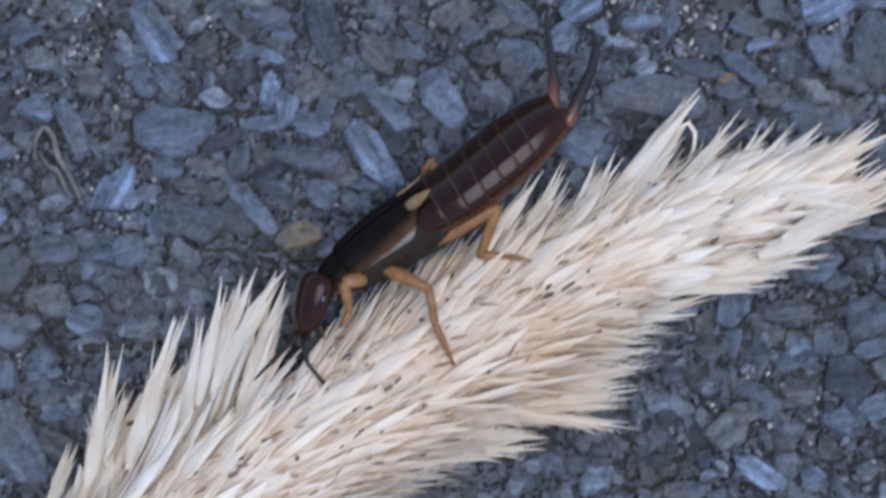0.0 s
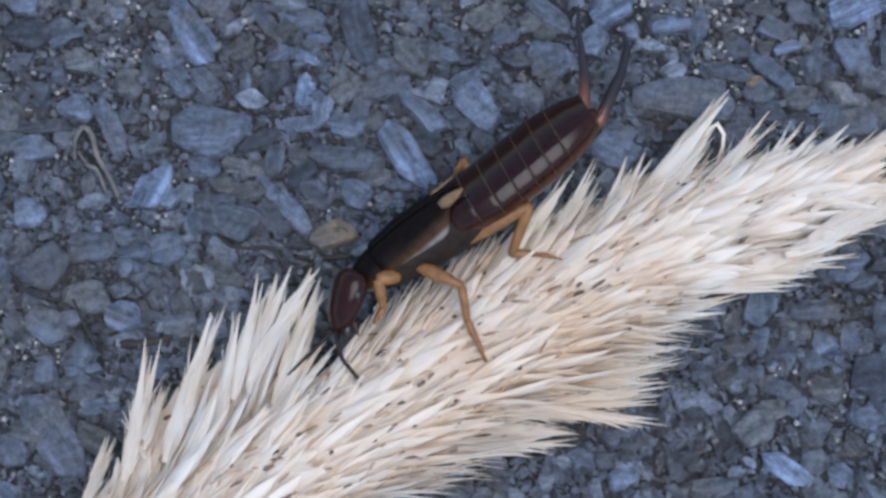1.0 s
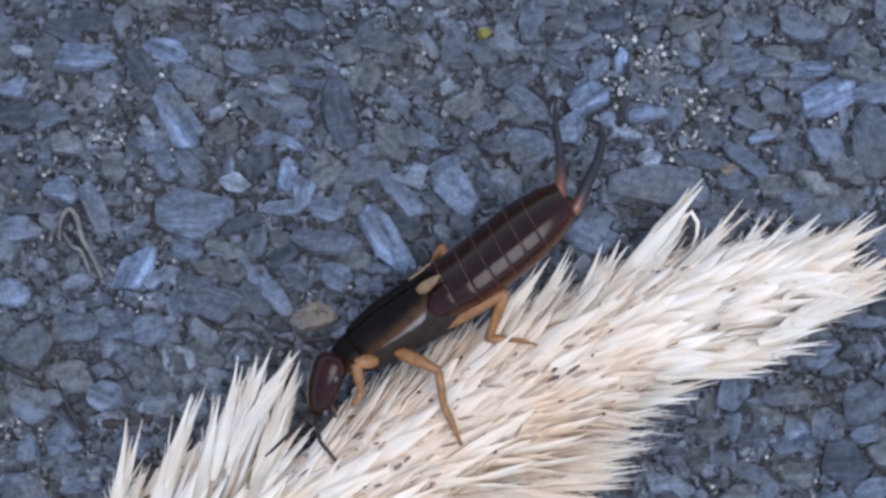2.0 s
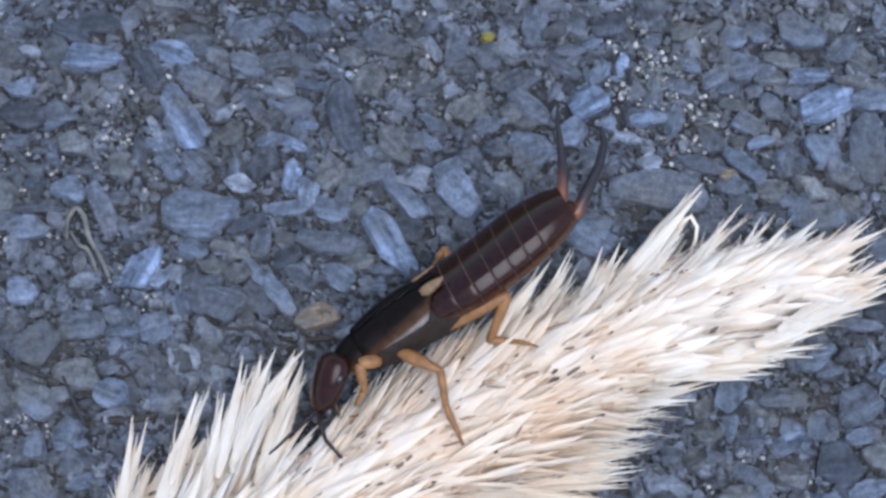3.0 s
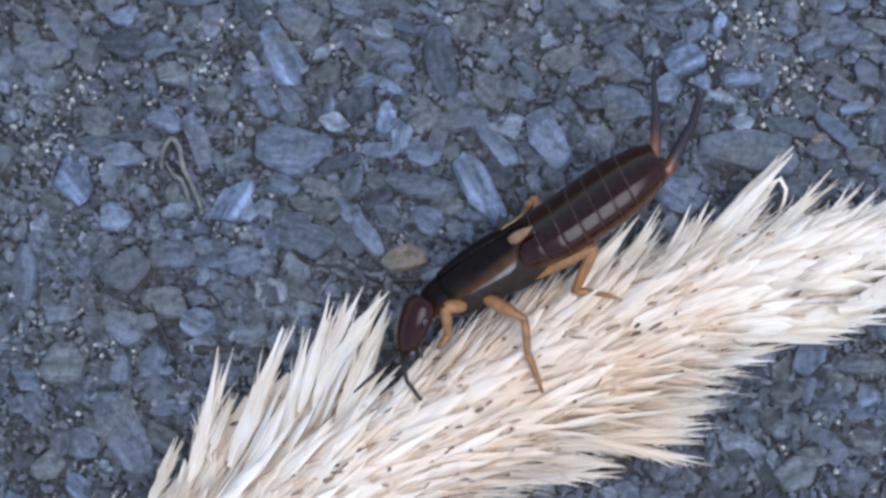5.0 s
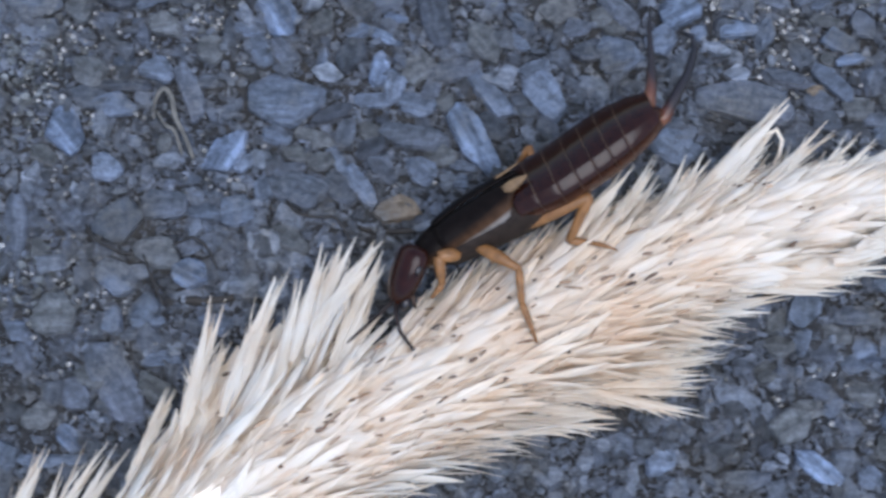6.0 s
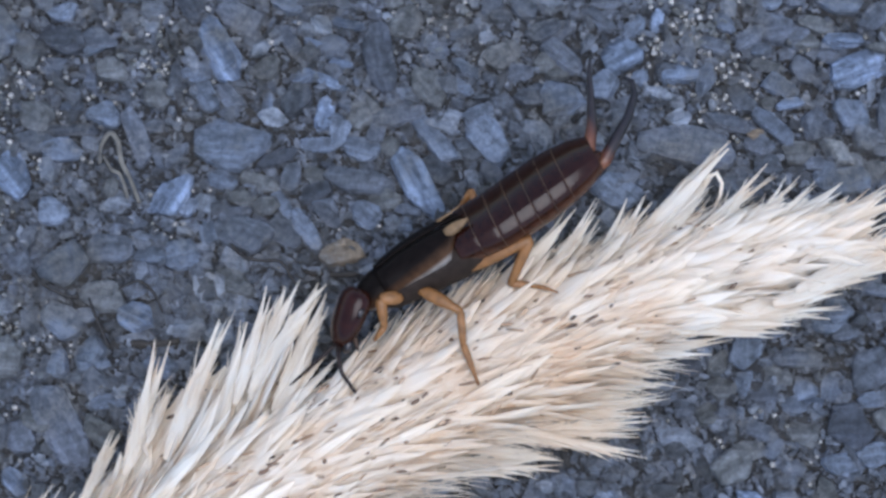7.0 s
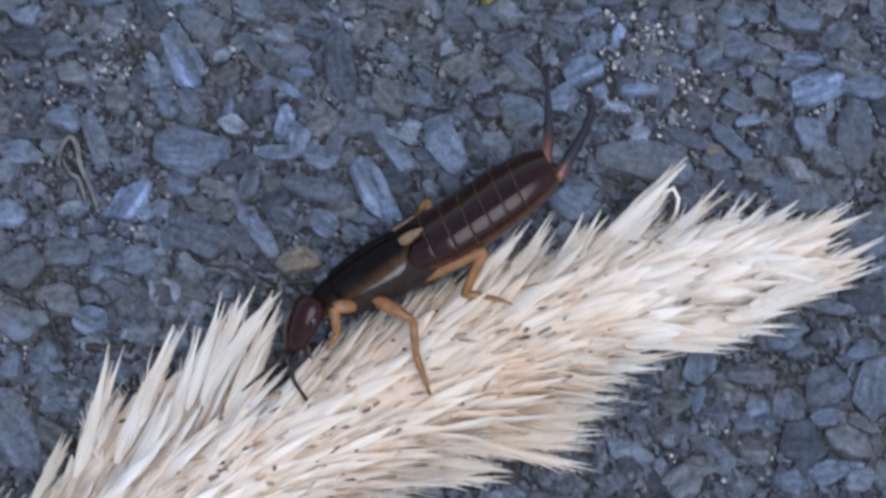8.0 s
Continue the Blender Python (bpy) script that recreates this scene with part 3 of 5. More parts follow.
def strand(name, label, category, points, radius, mat, high=0.42, flat=1.0):
    """A thin strand that bends through points over the stones."""
    rng = random.Random(label)
    spine = []
    for k in range(4 * (len(points) - 1) + 1):
        i, f = min(k // 4, len(points) - 2), k / 4 - min(k // 4, len(points) - 2)
        p = [Vector(points[max(0, min(len(points) - 1, i + d))]) for d in (-1, 0, 1, 2)]
        q = 0.5 * (2 * p[1] + (p[2] - p[0]) * f + (2 * p[0] - 5 * p[1] + 4 * p[2] - p[3]) * f ** 2 + (3 * p[1] - p[0] - 3 * p[2] + p[3]) * f ** 3)
        spine.append(Vector((q.x, q.y, high + rng.uniform(-0.04, 0.04))))
    bm = bmesh.new()
    tube(bm, spine, [radius * (0.45 + 0.55 * math.sin((0.12 + 0.76 * k / (len(spine) - 1)) * 3.14)) for k in range(len(spine))], 7, flat)
    tagged(part(name, bm, mat), label, category)


strand("dry_straw", "greyish dry straw folded into a narrow loop", "straw", ((-17.12, 19.89), (-17.16, 20.72), (-16.82, 21.32), (-16.42, 20.93), (-16.18, 20.07), (-15.63, 19.18), (-15.18, 18.23)), 0.13, PALE_STRAW, 0.42, 0.35)
strand("dry_straw", "short split straw inside a folded one", "straw", ((-17.04, 20.31), (-16.57, 19.67), (-16.16, 19.45), (-15.70, 18.40)), 0.1, PALE_STRAW, 0.38, 0.35)
strand("rootlet", "black rootlet arched over a blue slate chip", "root", ((-15.67, 14.31), (-14.86, 14.73), (-14.17, 14.32), (-13.62, 13.41)), 0.07, ROOT)
strand("rootlet", "black rootlet curving between two slate chips", "root", ((-16.94, 13.83), (-16.46, 12.85), (-15.84, 11.72)), 0.07, ROOT)
strand("rootlet", "dark bent rootlet lying beside a slab of slate", "root", ((-11.01, 16.84), (-10.45, 16.24), (-9.53, 16.06), (-8.68, 16.08), (-8.06, 15.31), (-7.56, 14.74)), 0.07, ROOT)
strand("rootlet", "thin dark rootlet pressed along the edge of a pale plate", "root", ((-19.60, 14.96), (-19.07, 14.29), (-18.02, 13.87), (-17.39, 13.82)), 0.07, ROOT)


def sand():
    """Clusters of clear quartz grains."""
    rng = random.Random(8)
    bm = bmesh.new()
    for x, y, spread, count in ((8.3, 28.0, 1.2, 70), (10.6, 24.9, 1.2, 60), (-15, 24.8, 1.6, 60), (-2.8, 28.3, 1.6, 40), (-20.3, 11.6, 1.8, 70), (-13.8, 17.1, 1.5, 25),
                                (14.3, 10.1, 2.2, 30), (-21, 22, 2.2, 70), (-8, 27, 3, 25), (0, 20, 14, 50), (13, 27, 3, 30)):
        for _ in range(int(count * 1.7)):
            px, py = rng.gauss(x, spread), rng.gauss(y, spread)
            size = rng.uniform(0.06, 0.17)
            if not free(px, py, 0.0):
                continue
            z = relief(px, py) + 0.2 + size * 0.5
            m = Matrix.Translation((px, py, z)) @ Euler((rng.random() * 6, rng.random() * 6, 0)).to_matrix().to_4x4() @ Matrix.Diagonal((1, rng.uniform(0.7, 1), rng.uniform(0.7, 1), 1))
            grain(bm, m, size)
    return tagged(part("sand_grains", bm, SAND), "clear and whitish quartz sand grains", "sand", kind="stuff")


def grain(bm, m, r):
    """A small rounded grain of 24 faces."""
    rings = []
    for lat in (-0.6, 0.0, 0.6):
        rings.append([bm.verts.new(m @ Vector((r * math.cos(lat * 1.3) * math.cos(k * 1.0472), r * math.cos(lat * 1.3) * math.sin(k * 1.0472), r * math.sin(lat * 1.3)))) for k in range(6)])
    low, high = bm.verts.new(m @ Vector((0, 0, -r))), bm.verts.new(m @ Vector((0, 0, r)))
    for k in range(6):
        n = (k + 1) % 6
        bm.faces.new((low, rings[0][n], rings[0][k]))
        bm.faces.new((rings[0][k], rings[0][n], rings[1][n], rings[1][k]))
        bm.faces.new((rings[1][k], rings[1][n], rings[2][n], rings[2][k]))
        bm.faces.new((rings[2][k], rings[2][n], high))


sand()


def crumbs():
    """Pale quartz crumbs that lie in drifts."""
    rng = random.Random(31)
    bm = bmesh.new()
    for x, y, spread, count in ((-22.6, 22.9, 1.2, 110), (-21.1, 12.1, 1.3, 60), (-23.3, 19.9, 1.2, 40), (9.3, 28.5, 1.0, 45), (-2.8, 28.0, 1.0, 40), (-16.1, 26.0, 1.2, 30)):
        for _ in range(count):
            px, py, size = rng.gauss(x, spread), rng.gauss(y, spread), rng.uniform(0.16, 0.45)
            m = Matrix.Translation((px, py, relief(px, py) + rng.uniform(0.15, 0.4))) @ Euler((rng.gauss(0, 0.5), rng.gauss(0, 0.5), rng.random() * 6)).to_matrix().to_4x4()
            shape(bm, m, size, size * rng.uniform(0.5, 1.0), size * rng.uniform(0.3, 0.7), rng)
    tagged(part("quartz_crumbs", bm, CRUMB, smooth=False), "pale grey quartz crumbs drifted between slate chips", "gravel", kind="stuff")


crumbs()

# ---- seed head of a grass ----
def plain(*colour):
    return [(0.0, colour), (1.0, colour)]


def husk(name, tint):
    """Papery, veined, translucent chaff."""
    mat, tree, node = material(name, 0.65, Specular_IOR_Level=0.2, Subsurface_Weight=0.4, Subsurface_Radius=(1.0, 0.85, 0.72), Subsurface_Scale=0.0008)
    isle = tree.nodes.new("ShaderNodeNewGeometry").outputs["Random Per Island"]
    where = tree.nodes.new("ShaderNodeTexCoord")
    stretch = add(tree, "ShaderNodeMapping")
    stretch.inputs["Scale"].default_value = (2.2, 13, 1)
    tree.links.new(where.outputs["UV"], stretch.inputs[0])
    veins = tree.nodes.new("ShaderNodeTexNoise")
    veins.noise_dimensions = "4D"
    veins.inputs["Scale"].default_value, veins.inputs["Detail"].default_value = 1.0, 4.0
    shift = add(tree, "ShaderNodeMath")
    shift.operation, shift.inputs[1].default_value = "MULTIPLY", 90.0
    tree.links.new(isle, shift.inputs[0])
    tree.links.new(shift.outputs[0], veins.inputs["W"])
    tree.links.new(stretch.outputs[0], veins.inputs["Vector"])
    veins = veins.outputs[0]
    blotch = add(tree, "ShaderNodeTexNoise", Scale=330.0, Detail=4.0, Roughness=0.65)
    tree.links.new(tree.nodes.new("ShaderNodeNewGeometry").outputs["Position"], blotch.inputs["Vector"])
    tone = ramp(tree, isle, [(0.0, (0.78, 0.69, 0.59)), (0.08, (0.84, 0.79, 0.73)), (0.25, (0.87, 0.84, 0.795)), (1.0, (0.9, 0.885, 0.855))])
    tone = multiply(tree, tone, ramp(tree, veins, [(0.3, (0.86, 0.8, 0.73)), (0.45, (1, 1, 1)), (0.7, (1.03, 1.03, 1.03))]))
    along = tree.nodes.new("ShaderNodeSeparateXYZ")
    tree.links.new(where.outputs["UV"], along.inputs[0])
    tone = multiply(tree, tone, ramp(tree, along.outputs[0], [(0.0, (0.96, 0.91, 0.86)), (0.25, (1, 1, 1)), (1.0, (1.0, 0.99, 0.97))]))
    patch = add(tree, "ShaderNodeTexNoise", Scale=95.0, Detail=2.0)
    tree.links.new(tree.nodes.new("ShaderNodeNewGeometry").outputs["Position"], patch.inputs["Vector"])
    tone = multiply(tree, tone, ramp(tree, patch.outputs[0], [(0.44, (1, 0.99, 0.98)), (0.68, (0.95, 0.87, 0.78))]))
    tone = multiply(tree, tone, ramp(tree, blotch.outputs[0], [(0.46, (1, 1, 1)), (0.58, (1.0, 0.95, 0.9)), (0.74, (0.97, 0.86, 0.76))]))
    tone = multiply(tree, tone, ramp(tree, isle, plain(*tint)))
    tree.links.new(tone, node.inputs["Base Color"])
    bump(tree, veins, node, 0.3, 0.00008)
    through_light = add(tree, "ShaderNodeBsdfTranslucent")
    tree.links.new(tone, through_light.inputs[0])
    blend = add(tree, "ShaderNodeMixShader")
    blend.inputs[0].default_value = 0.18
    tree.links.new(node.outputs[0], blend.inputs[1])
    tree.links.new(through_light.outputs[0], blend.inputs[2])
    tree.links.new(blend.outputs[0], tree.nodes["Material Output"].inputs[0])
    return mat


HUSK = husk("dry_husk", (1.0, 0.962, 0.91))
OUTER_HUSK = husk("silvery_husk", (0.92, 0.905, 0.87))
INNER_HUSK = husk("inner_husk", (1.0, 0.94, 0.87))

STRAW, tree, node = material("chaff", 0.7)
chaff = ramp(tree, noise_at(tree, coords(tree, (1000, 1000, 1000)), 1.6, 6), [(0.3, (0.88, 0.8, 0.71)), (0.6, (0.96, 0.92, 0.86))])
tree.links.new(chaff, node.inputs["Base Color"])
FLECK, tree, node = material("dark_fleck", 0.7)
shrivel = ramp(tree, tree.nodes.new("ShaderNodeNewGeometry").outputs["Random Per Island"], [(0.0, (0.05, 0.032, 0.026)), (0.6, (0.11, 0.07, 0.05)), (1.0, (0.22, 0.14, 0.1))])
tree.links.new(shrivel, node.inputs["Base Color"])
SLIVER, tree, node = material("brown_sliver", 0.7)
brown = ramp(tree, tree.nodes.new("ShaderNodeNewGeometry").outputs["Random Per Island"], [(0.0, (0.2, 0.12, 0.075)), (1.0, (0.5, 0.36, 0.25))])
tree.links.new(brown, node.inputs["Base Color"])

AXIS = [Vector(p) for p in ((-23, -7, 1.6), (-16, -0.6, 1.7), (-7.6, 6.6, 1.7), (2.6, 13.3, 1.7), (9.8, 17.0, 1.5), (15.4, 19.1, 1.2))]
GIRTH = (2.6, 2.6, 2.5, 2.2, 1.65, 0.6)


def axis(u):
    """The place, way and girth of the seed head at u, 0 at its foot to 1 at its tip."""
    k = min(int(u * (len(AXIS) - 1)), len(AXIS) - 2)
    f = u * (len(AXIS) - 1) - k
    p = [AXIS[max(0, min(len(AXIS) - 1, k + d))] for d in (-1, 0, 1, 2)]
    here = 0.5 * (2 * p[1] + (p[2] - p[0]) * f + (2 * p[0] - 5 * p[1] + 4 * p[2] - p[3]) * f ** 2 + (3 * p[1] - p[0] - 3 * p[2] + p[3]) * f ** 3)
    way = 0.5 * ((p[2] - p[0]) + 2 * (2 * p[0] - 5 * p[1] + 4 * p[2] - p[3]) * f + 3 * (3 * p[1] - p[0] - 3 * p[2] + p[3]) * f ** 2)
    return here, way.normalized(), GIRTH[k] * (1 - f) + GIRTH[k + 1] * f


AWNED = ((0.0, 0.4), (0.1, 0.75), (0.24, 1.0), (0.4, 0.93), (0.55, 0.72), (0.7, 0.44), (0.85, 0.23), (1.0, 0.07))
BLUNT = ((0.0, 0.5), (0.12, 0.85), (0.3, 1.0), (0.55, 0.96), (0.74, 0.74), (0.88, 0.4), (1.0, 0.04))


def scale_leaf(bm, m, length, width, rng, outline=AWNED):
    """A boat-shaped papery husk scale that runs out into a fine awn, along x."""
    bend, twist = rng.uniform(-0.1, 0.13), rng.uniform(-0.6, 0.6)
    laid = bm.loops.layers.uv.verify()
    rings = []
    for f, w in outline:
        x, z, y = f * length, bend * length * f * f, twist * 0.12 * length * f * f
        half = w * width / 2
        rings.append([bm.verts.new(m @ Vector(c)) for c in ((x, y - half, z - 0.1 * half), (x, y - 0.45 * half, z + 0.1 * half), (x, y + 0.45 * half, z + 0.1 * half),
                                                            (x, y + half, z - 0.1 * half), (x, y, z + 0.04 * half - 0.015))])
    for low, high in zip(rings, rings[1:]):
        for k in range(5):
            face = bm.faces.new((low[k], low[(k + 1) % 5], high[(k + 1) % 5], high[k]))
            f0, f1 = outline[rings.index(low)][0], outline[rings.index(high)][0]
            for loop, uv in zip(face.loops, ((f0, k / 5), (f0, (k + 1) / 5), (f1, (k + 1) / 5), (f1, k / 5))):
                loop[laid].uv = uv
    bm.faces.new(rings[-1])


def hair(bm, m, length, width, rng):
    """A fine bent bristle along x."""
    laid = bm.loops.layers.uv.verify()
    bend, sway = rng.uniform(-0.12, 0.12), rng.uniform(-0.14, 0.14)
    rings = []
    for f, w in ((0.0, 1.0), (0.4, 0.8), (0.75, 0.5), (1.0, 0.12)):
        c = Vector((f * length, sway * length * f * f, bend * length * f * f))
        rings.append([bm.verts.new(m @ (c + Vector((0, width / 2 * w * math.cos(a), width / 2 * w * math.sin(a))))) for a in (0.5, 2.6, 4.7)])
    for low, high in zip(rings, rings[1:]):
        for k in range(3):
            face = bm.faces.new((low[k], low[(k + 1) % 3], high[(k + 1) % 3], high[k]))
            for loop in face.loops:
                loop[laid].uv = (0.6, 0.5)


def spikelet_mesh(rng, length):
    """Two or three scales set together, along x."""
    bm = bmesh.new()
    for k in range(3):
        m = Matrix.Translation((rng.uniform(0, 0.9), rng.uniform(-0.1, 0.1), 0.05 * k)) @ Euler((rng.uniform(-0.35, 0.35), rng.uniform(-0.1, 0.05), rng.gauss(0, 0.15))).to_matrix().to_4x4()
        scale_leaf(bm, m, length * rng.uniform(0.75, 1.05), rng.uniform(0.6, 1.0), rng, rng.choice((AWNED, AWNED, BLUNT)))
    return bm


def seat(u, around, out, rng):
    """The pose, in millimetres, of a spikelet on the head: around is counted from straight up, to the left of its way."""
    here, way, girth = axis(u)
    left = Vector((0, 0, 1)).cross(way).normalized()
    up = way.cross(left)
    radial = math.cos(around) * up + math.sin(around) * left
    foot = here + radial * girth * rng.uniform(0.55, 1.0) * (1 - 0.4 * max(0, math.cos(around))) + left * math.sin(around) * girth * 0.25
    spread = out * (0.3 + 0.7 * abs(math.sin(around)) ** 1.5)
    point = (way * math.cos(spread) + radial * math.sin(spread)).normalized()
    if foot.z + point.z * 5 < 0.15:
        point.z = (0.15 - foot.z) / 5
        point.normalize()
    side = radial.cross(point).normalized()
    lift = point.cross(side)
    return Matrix.Translation(foot) @ Matrix((point, side, lift)).transposed().to_4x4()


def in_notch(m, length):
    """Whether a scale would reach into the gap under the feeding insect's head."""
    a, b = Vector((-5.6, 12.0)), Vector((-7.9, 9.95))
    for k in range(2, 11):
        p = (m @ Vector((length * k / 10, 0, 0))).xy
        f = max(0, min(1, (p - a).dot(b - a) / (b - a).length_squared))
        if (p - a.lerp(b, f)).length < 0.75 - 0.4 * f:
            return True
    return False


def spike(head, tip, foot, width):
    """One spikelet of the outline, from its foot to its tip."""
    tip, foot = Vector(tip), Vector(foot)
    foot += (foot - tip) * 0.75 + Vector((0, 0, -0.35))
    way = tip - foot
    bm = bmesh.new()
    rng = random.Random(round(tip.x * 91 + tip.y * 37))
    scale_leaf(bm, Matrix.Identity(4), way.length, width * 0.68, rng)
    for k in range(9):
        m = Matrix.Translation((rng.uniform(0, 0.5) * way.length, rng.uniform(-0.25, 0.25) * width, -0.04 * k - 0.05)) @ Euler((rng.uniform(-0.7, 0.7), rng.uniform(0, 0.04), rng.uniform(-0.1, 0.1))).to_matrix().to_4x4()
        scale_leaf(bm, m, way.length * rng.uniform(0.4, 0.65), width * rng.uniform(0.3, 0.6), rng)
    for k in range(24):
        m = Matrix.Translation((rng.uniform(0.05, 0.6) * way.length, rng.uniform(-0.3, 0.3) * width, rng.uniform(-0.1, 0.12))) @ Euler((0, rng.gauss(0, 0.08), rng.gauss(0, 0.12))).to_matrix().to_4x4()
        hair(bm, m, way.length * rng.uniform(0.18, 0.36), rng.uniform(0.05, 0.1), rng)
    ob = part("spikelet", bm, OUTER_HUSK, head, smooth=False)
    point = way.normalized()
    side = Vector((0, 0, 1)).cross(point).normalized()
    ob.matrix_basis = Matrix.Translation(foot * MM) @ Matrix((point, side, point.cross(side))).transposed().to_4x4()


CURL = ((9.56, 20.65, 1.6), (9.77, 20.97, 2.0), (10.1, 21.12, 2.2), (10.37, 20.71, 2.1), (10.35, 20.2, 1.8), (10.15, 19.75, 1.6))


REACH = ((0.0, 2.6, 5.0), (0.2, 2.2, 5.0), (0.26, 2.9, 5.0), (0.31, 4.5, 4.8), (0.36, 5.5, 4.6), (0.44, 5.3, 4.2), (0.5, 4.2, 4.2), (0.55, 4.1, 4.8), (0.65, 3.6, 4.9), (0.7, 3.0, 3.5), (0.8, 2.9, 2.6), (0.9, 1.9, 2.15), (1.0, 1.1, 1.75))
SAMPLES = [(k / 60, *axis(k / 60)[:2]) for k in range(12, 61)]


def within(m, length):
    """Whether a scale keeps to the breadth of the head: u, and how far it spreads to the left and right of its axis there."""
    tip = m @ Vector((length * 0.92, 0, 0))
    u, here, way = min(SAMPLES, key=lambda a: (a[1].xy - tip.xy).length_squared)
    aside = way.x * (tip.y - here.y) - way.y * (tip.x - here.x)
    if (tip - here).dot(way) > 3.2:
        return False
    for (a, l0, r0), (b, l1, r1) in zip(REACH, REACH[1:]):
        if a <= u <= b:
            f = (u - a) / (b - a)
            return -(r0 + (r1 - r0) * f) < aside < l0 + (l1 - l0) * f
    return True


TOPS = {}


def note(p, u):
    """Keeps the uppermost point in each cell of 0.5 mm."""
    cell = (math.floor(p.x * 2), math.floor(p.y * 2))
    if cell not in TOPS or TOPS[cell][0].z < p.z:
        TOPS[cell] = (p, u)


def seed_head():
    rng = random.Random(77)
    head = new("grass_seed_head")
    head.matrix_basis = at(0, 0, 0)
    tagged(head, "dry cream-white bristly grass seed head lying on grit", "seed head")
    bm = bmesh.new()
    tube(bm, [axis(k / 40)[0] for k in range(41)], [axis(k / 40)[2] * 1.0 for k in range(41)], 16, 0.66)
    part("rachis", bm, STRAW, head, "straw-coloured chaffy core inside the husks")
    kinds = [[], []]
    for size, reach in ((0, 4.2), (1, 3.4)):
        for _ in range(10):
            bm = spikelet_mesh(rng, reach)
            bmesh.ops.scale(bm, vec=(MM, MM, MM), verts=bm.verts)
            data = bpy.data.meshes.new("spikelet")
            bm.to_mesh(data)
            bm.free()
            data.materials.append(HUSK)
            for face in data.polygons:
                face.use_smooth = False
            kinds[size].append(data)
    spike(head, (-20.00, 4.87, 0.90), (-20.92, 2.21, 1.94), 0.6)
    spike(head, (-19.07, 4.22, 0.90), (-19.78, 1.71, 1.94), 0.5)
    spike(head, (-17.77, 5.65, 0.90), (-19.03, 2.48, 1.94), 0.6)
    spike(head, (-16.64, 5.49, 1.00), (-18.17, 2.31, 2.00), 0.7)
    spike(head, (-15.39, 7.02, 0.90), (-15.86, 5.12, 1.94), 0.52)
    spike(head, (-14.90, 8.11, 1.00), (-15.50, 6.06, 2.00), 0.57)
    spike(head, (-14.62, 9.02, 1.20), (-13.87, 7.82, 2.12), 0.40)
    spike(head, (-13.23, 11.91, 1.50), (-13.77, 8.54, 2.30), 0.78)
    spike(head, (-12.77, 10.37, 1.30), (-13.14, 8.62, 2.18), 0.43)
    spike(head, (-10.88, 12.97, 1.70), (-11.81, 9.44, 2.42), 1.03)
    spike(head, (-10.54, 13.25, 1.70), (-11.25, 10.84, 2.42), 0.52)
    spike(head, (-9.74, 12.92, 1.90), (-10.19, 9.83, 2.54), 0.86)
    spike(head, (-8.70, 14.63, 2.00), (-9.33, 11.61, 2.60), 0.78)
    spike(head, (-8.10, 14.79, 2.10), (-8.65, 12.23, 2.66), 0.63)
    spike(head, (-8.44, 13.85, 2.00), (-8.87, 11.41, 2.60), 0.69)
    spike(head, (-6.83, 14.60, 2.30), (-8.15, 12.02, 2.78), 1.21)
    spike(head, (-6.40, 14.52, 2.40), (-7.40, 11.44, 2.84), 0.86)
    spike(head, (-6.60, 12.37, 2.60), (-7.44, 10.28, 2.96), 0.69)
    spike(head, (-6.17, 11.37, 3.00), (-8.14, 8.80, 3.20), 0.98)
    spike(head, (-11.29, 11.43, 1.80), (-11.54, 9.70, 2.48), 0.52)
    spike(head, (-9.78, 11.51, 2.20), (-10.51, 9.04, 2.72), 0.80)
    spike(head, (4.04, 18.87, 2.50), (2.72, 17.00, 2.90), 0.69)
    spike(head, (4.97, 19.09, 2.40), (3.71, 16.91, 2.84), 0.57)
    spike(head, (3.24, 18.17, 2.60), (2.04, 16.48, 2.96), 0.69)
    spike(head, (7.05, 19.87, 2.30), (5.65, 17.11, 2.78), 0.86)
    spike(head, (6.29, 18.49, 2.50), (5.16, 16.54, 2.90), 0.69)
    spike(head, (10.39, 22.23, 1.80), (7.92, 19.03, 2.48), 1.26)
    spike(head, (10.22, 21.52, 1.80), (8.69, 19.18, 2.48), 0.75)
    spike(head, (9.36, 20.80, 2.00), (7.51, 18.46, 2.60), 0.98)
    spike(head, (12.55, 21.52, 1.90), (10.40, 19.33, 2.54), 0.57)
    spike(head, (11.73, 21.06, 1.90), (10.76, 19.42, 2.54), 0.40)
    spike(head, (13.70, 21.27, 1.80), (11.93, 19.24, 2.48), 0.46)
    spike(head, (14.39, 20.90, 1.80), (12.77, 19.25, 2.48), 0.46)
    spike(head, (14.01, 20.11, 2.00), (12.77, 18.89, 2.60), 0.46)
    spike(head, (18.45, 21.24, 1.60), (14.86, 19.05, 2.36), 1.03)
    spike(head, (17.82, 21.03, 1.70), (14.60, 19.16, 2.42), 0.80)
    spike(head, (18.11, 20.70, 1.60), (15.37, 18.84, 2.36), 0.57)
    spike(head, (17.90, 20.04, 1.60), (15.58, 18.49, 2.36), 0.63)
    spike(head, (19.41, 20.03, 1.50), (16.17, 17.83, 2.30), 0.75)
    spike(head, (19.43, 18.96, 1.40), (16.45, 17.47, 2.24), 0.75)
    spike(head, (19.03, 18.56, 1.30), (15.99, 17.18, 2.18), 0.69)
    spike(head, (18.10, 17.88, 1.20), (15.06, 16.51, 2.12), 0.92)
    spike(head, (16.31, 16.97, 1.10), (13.16, 15.73, 2.06), 1.03)
    spike(head, (16.04, 15.90, 0.90), (12.72, 15.22, 1.94), 0.63)
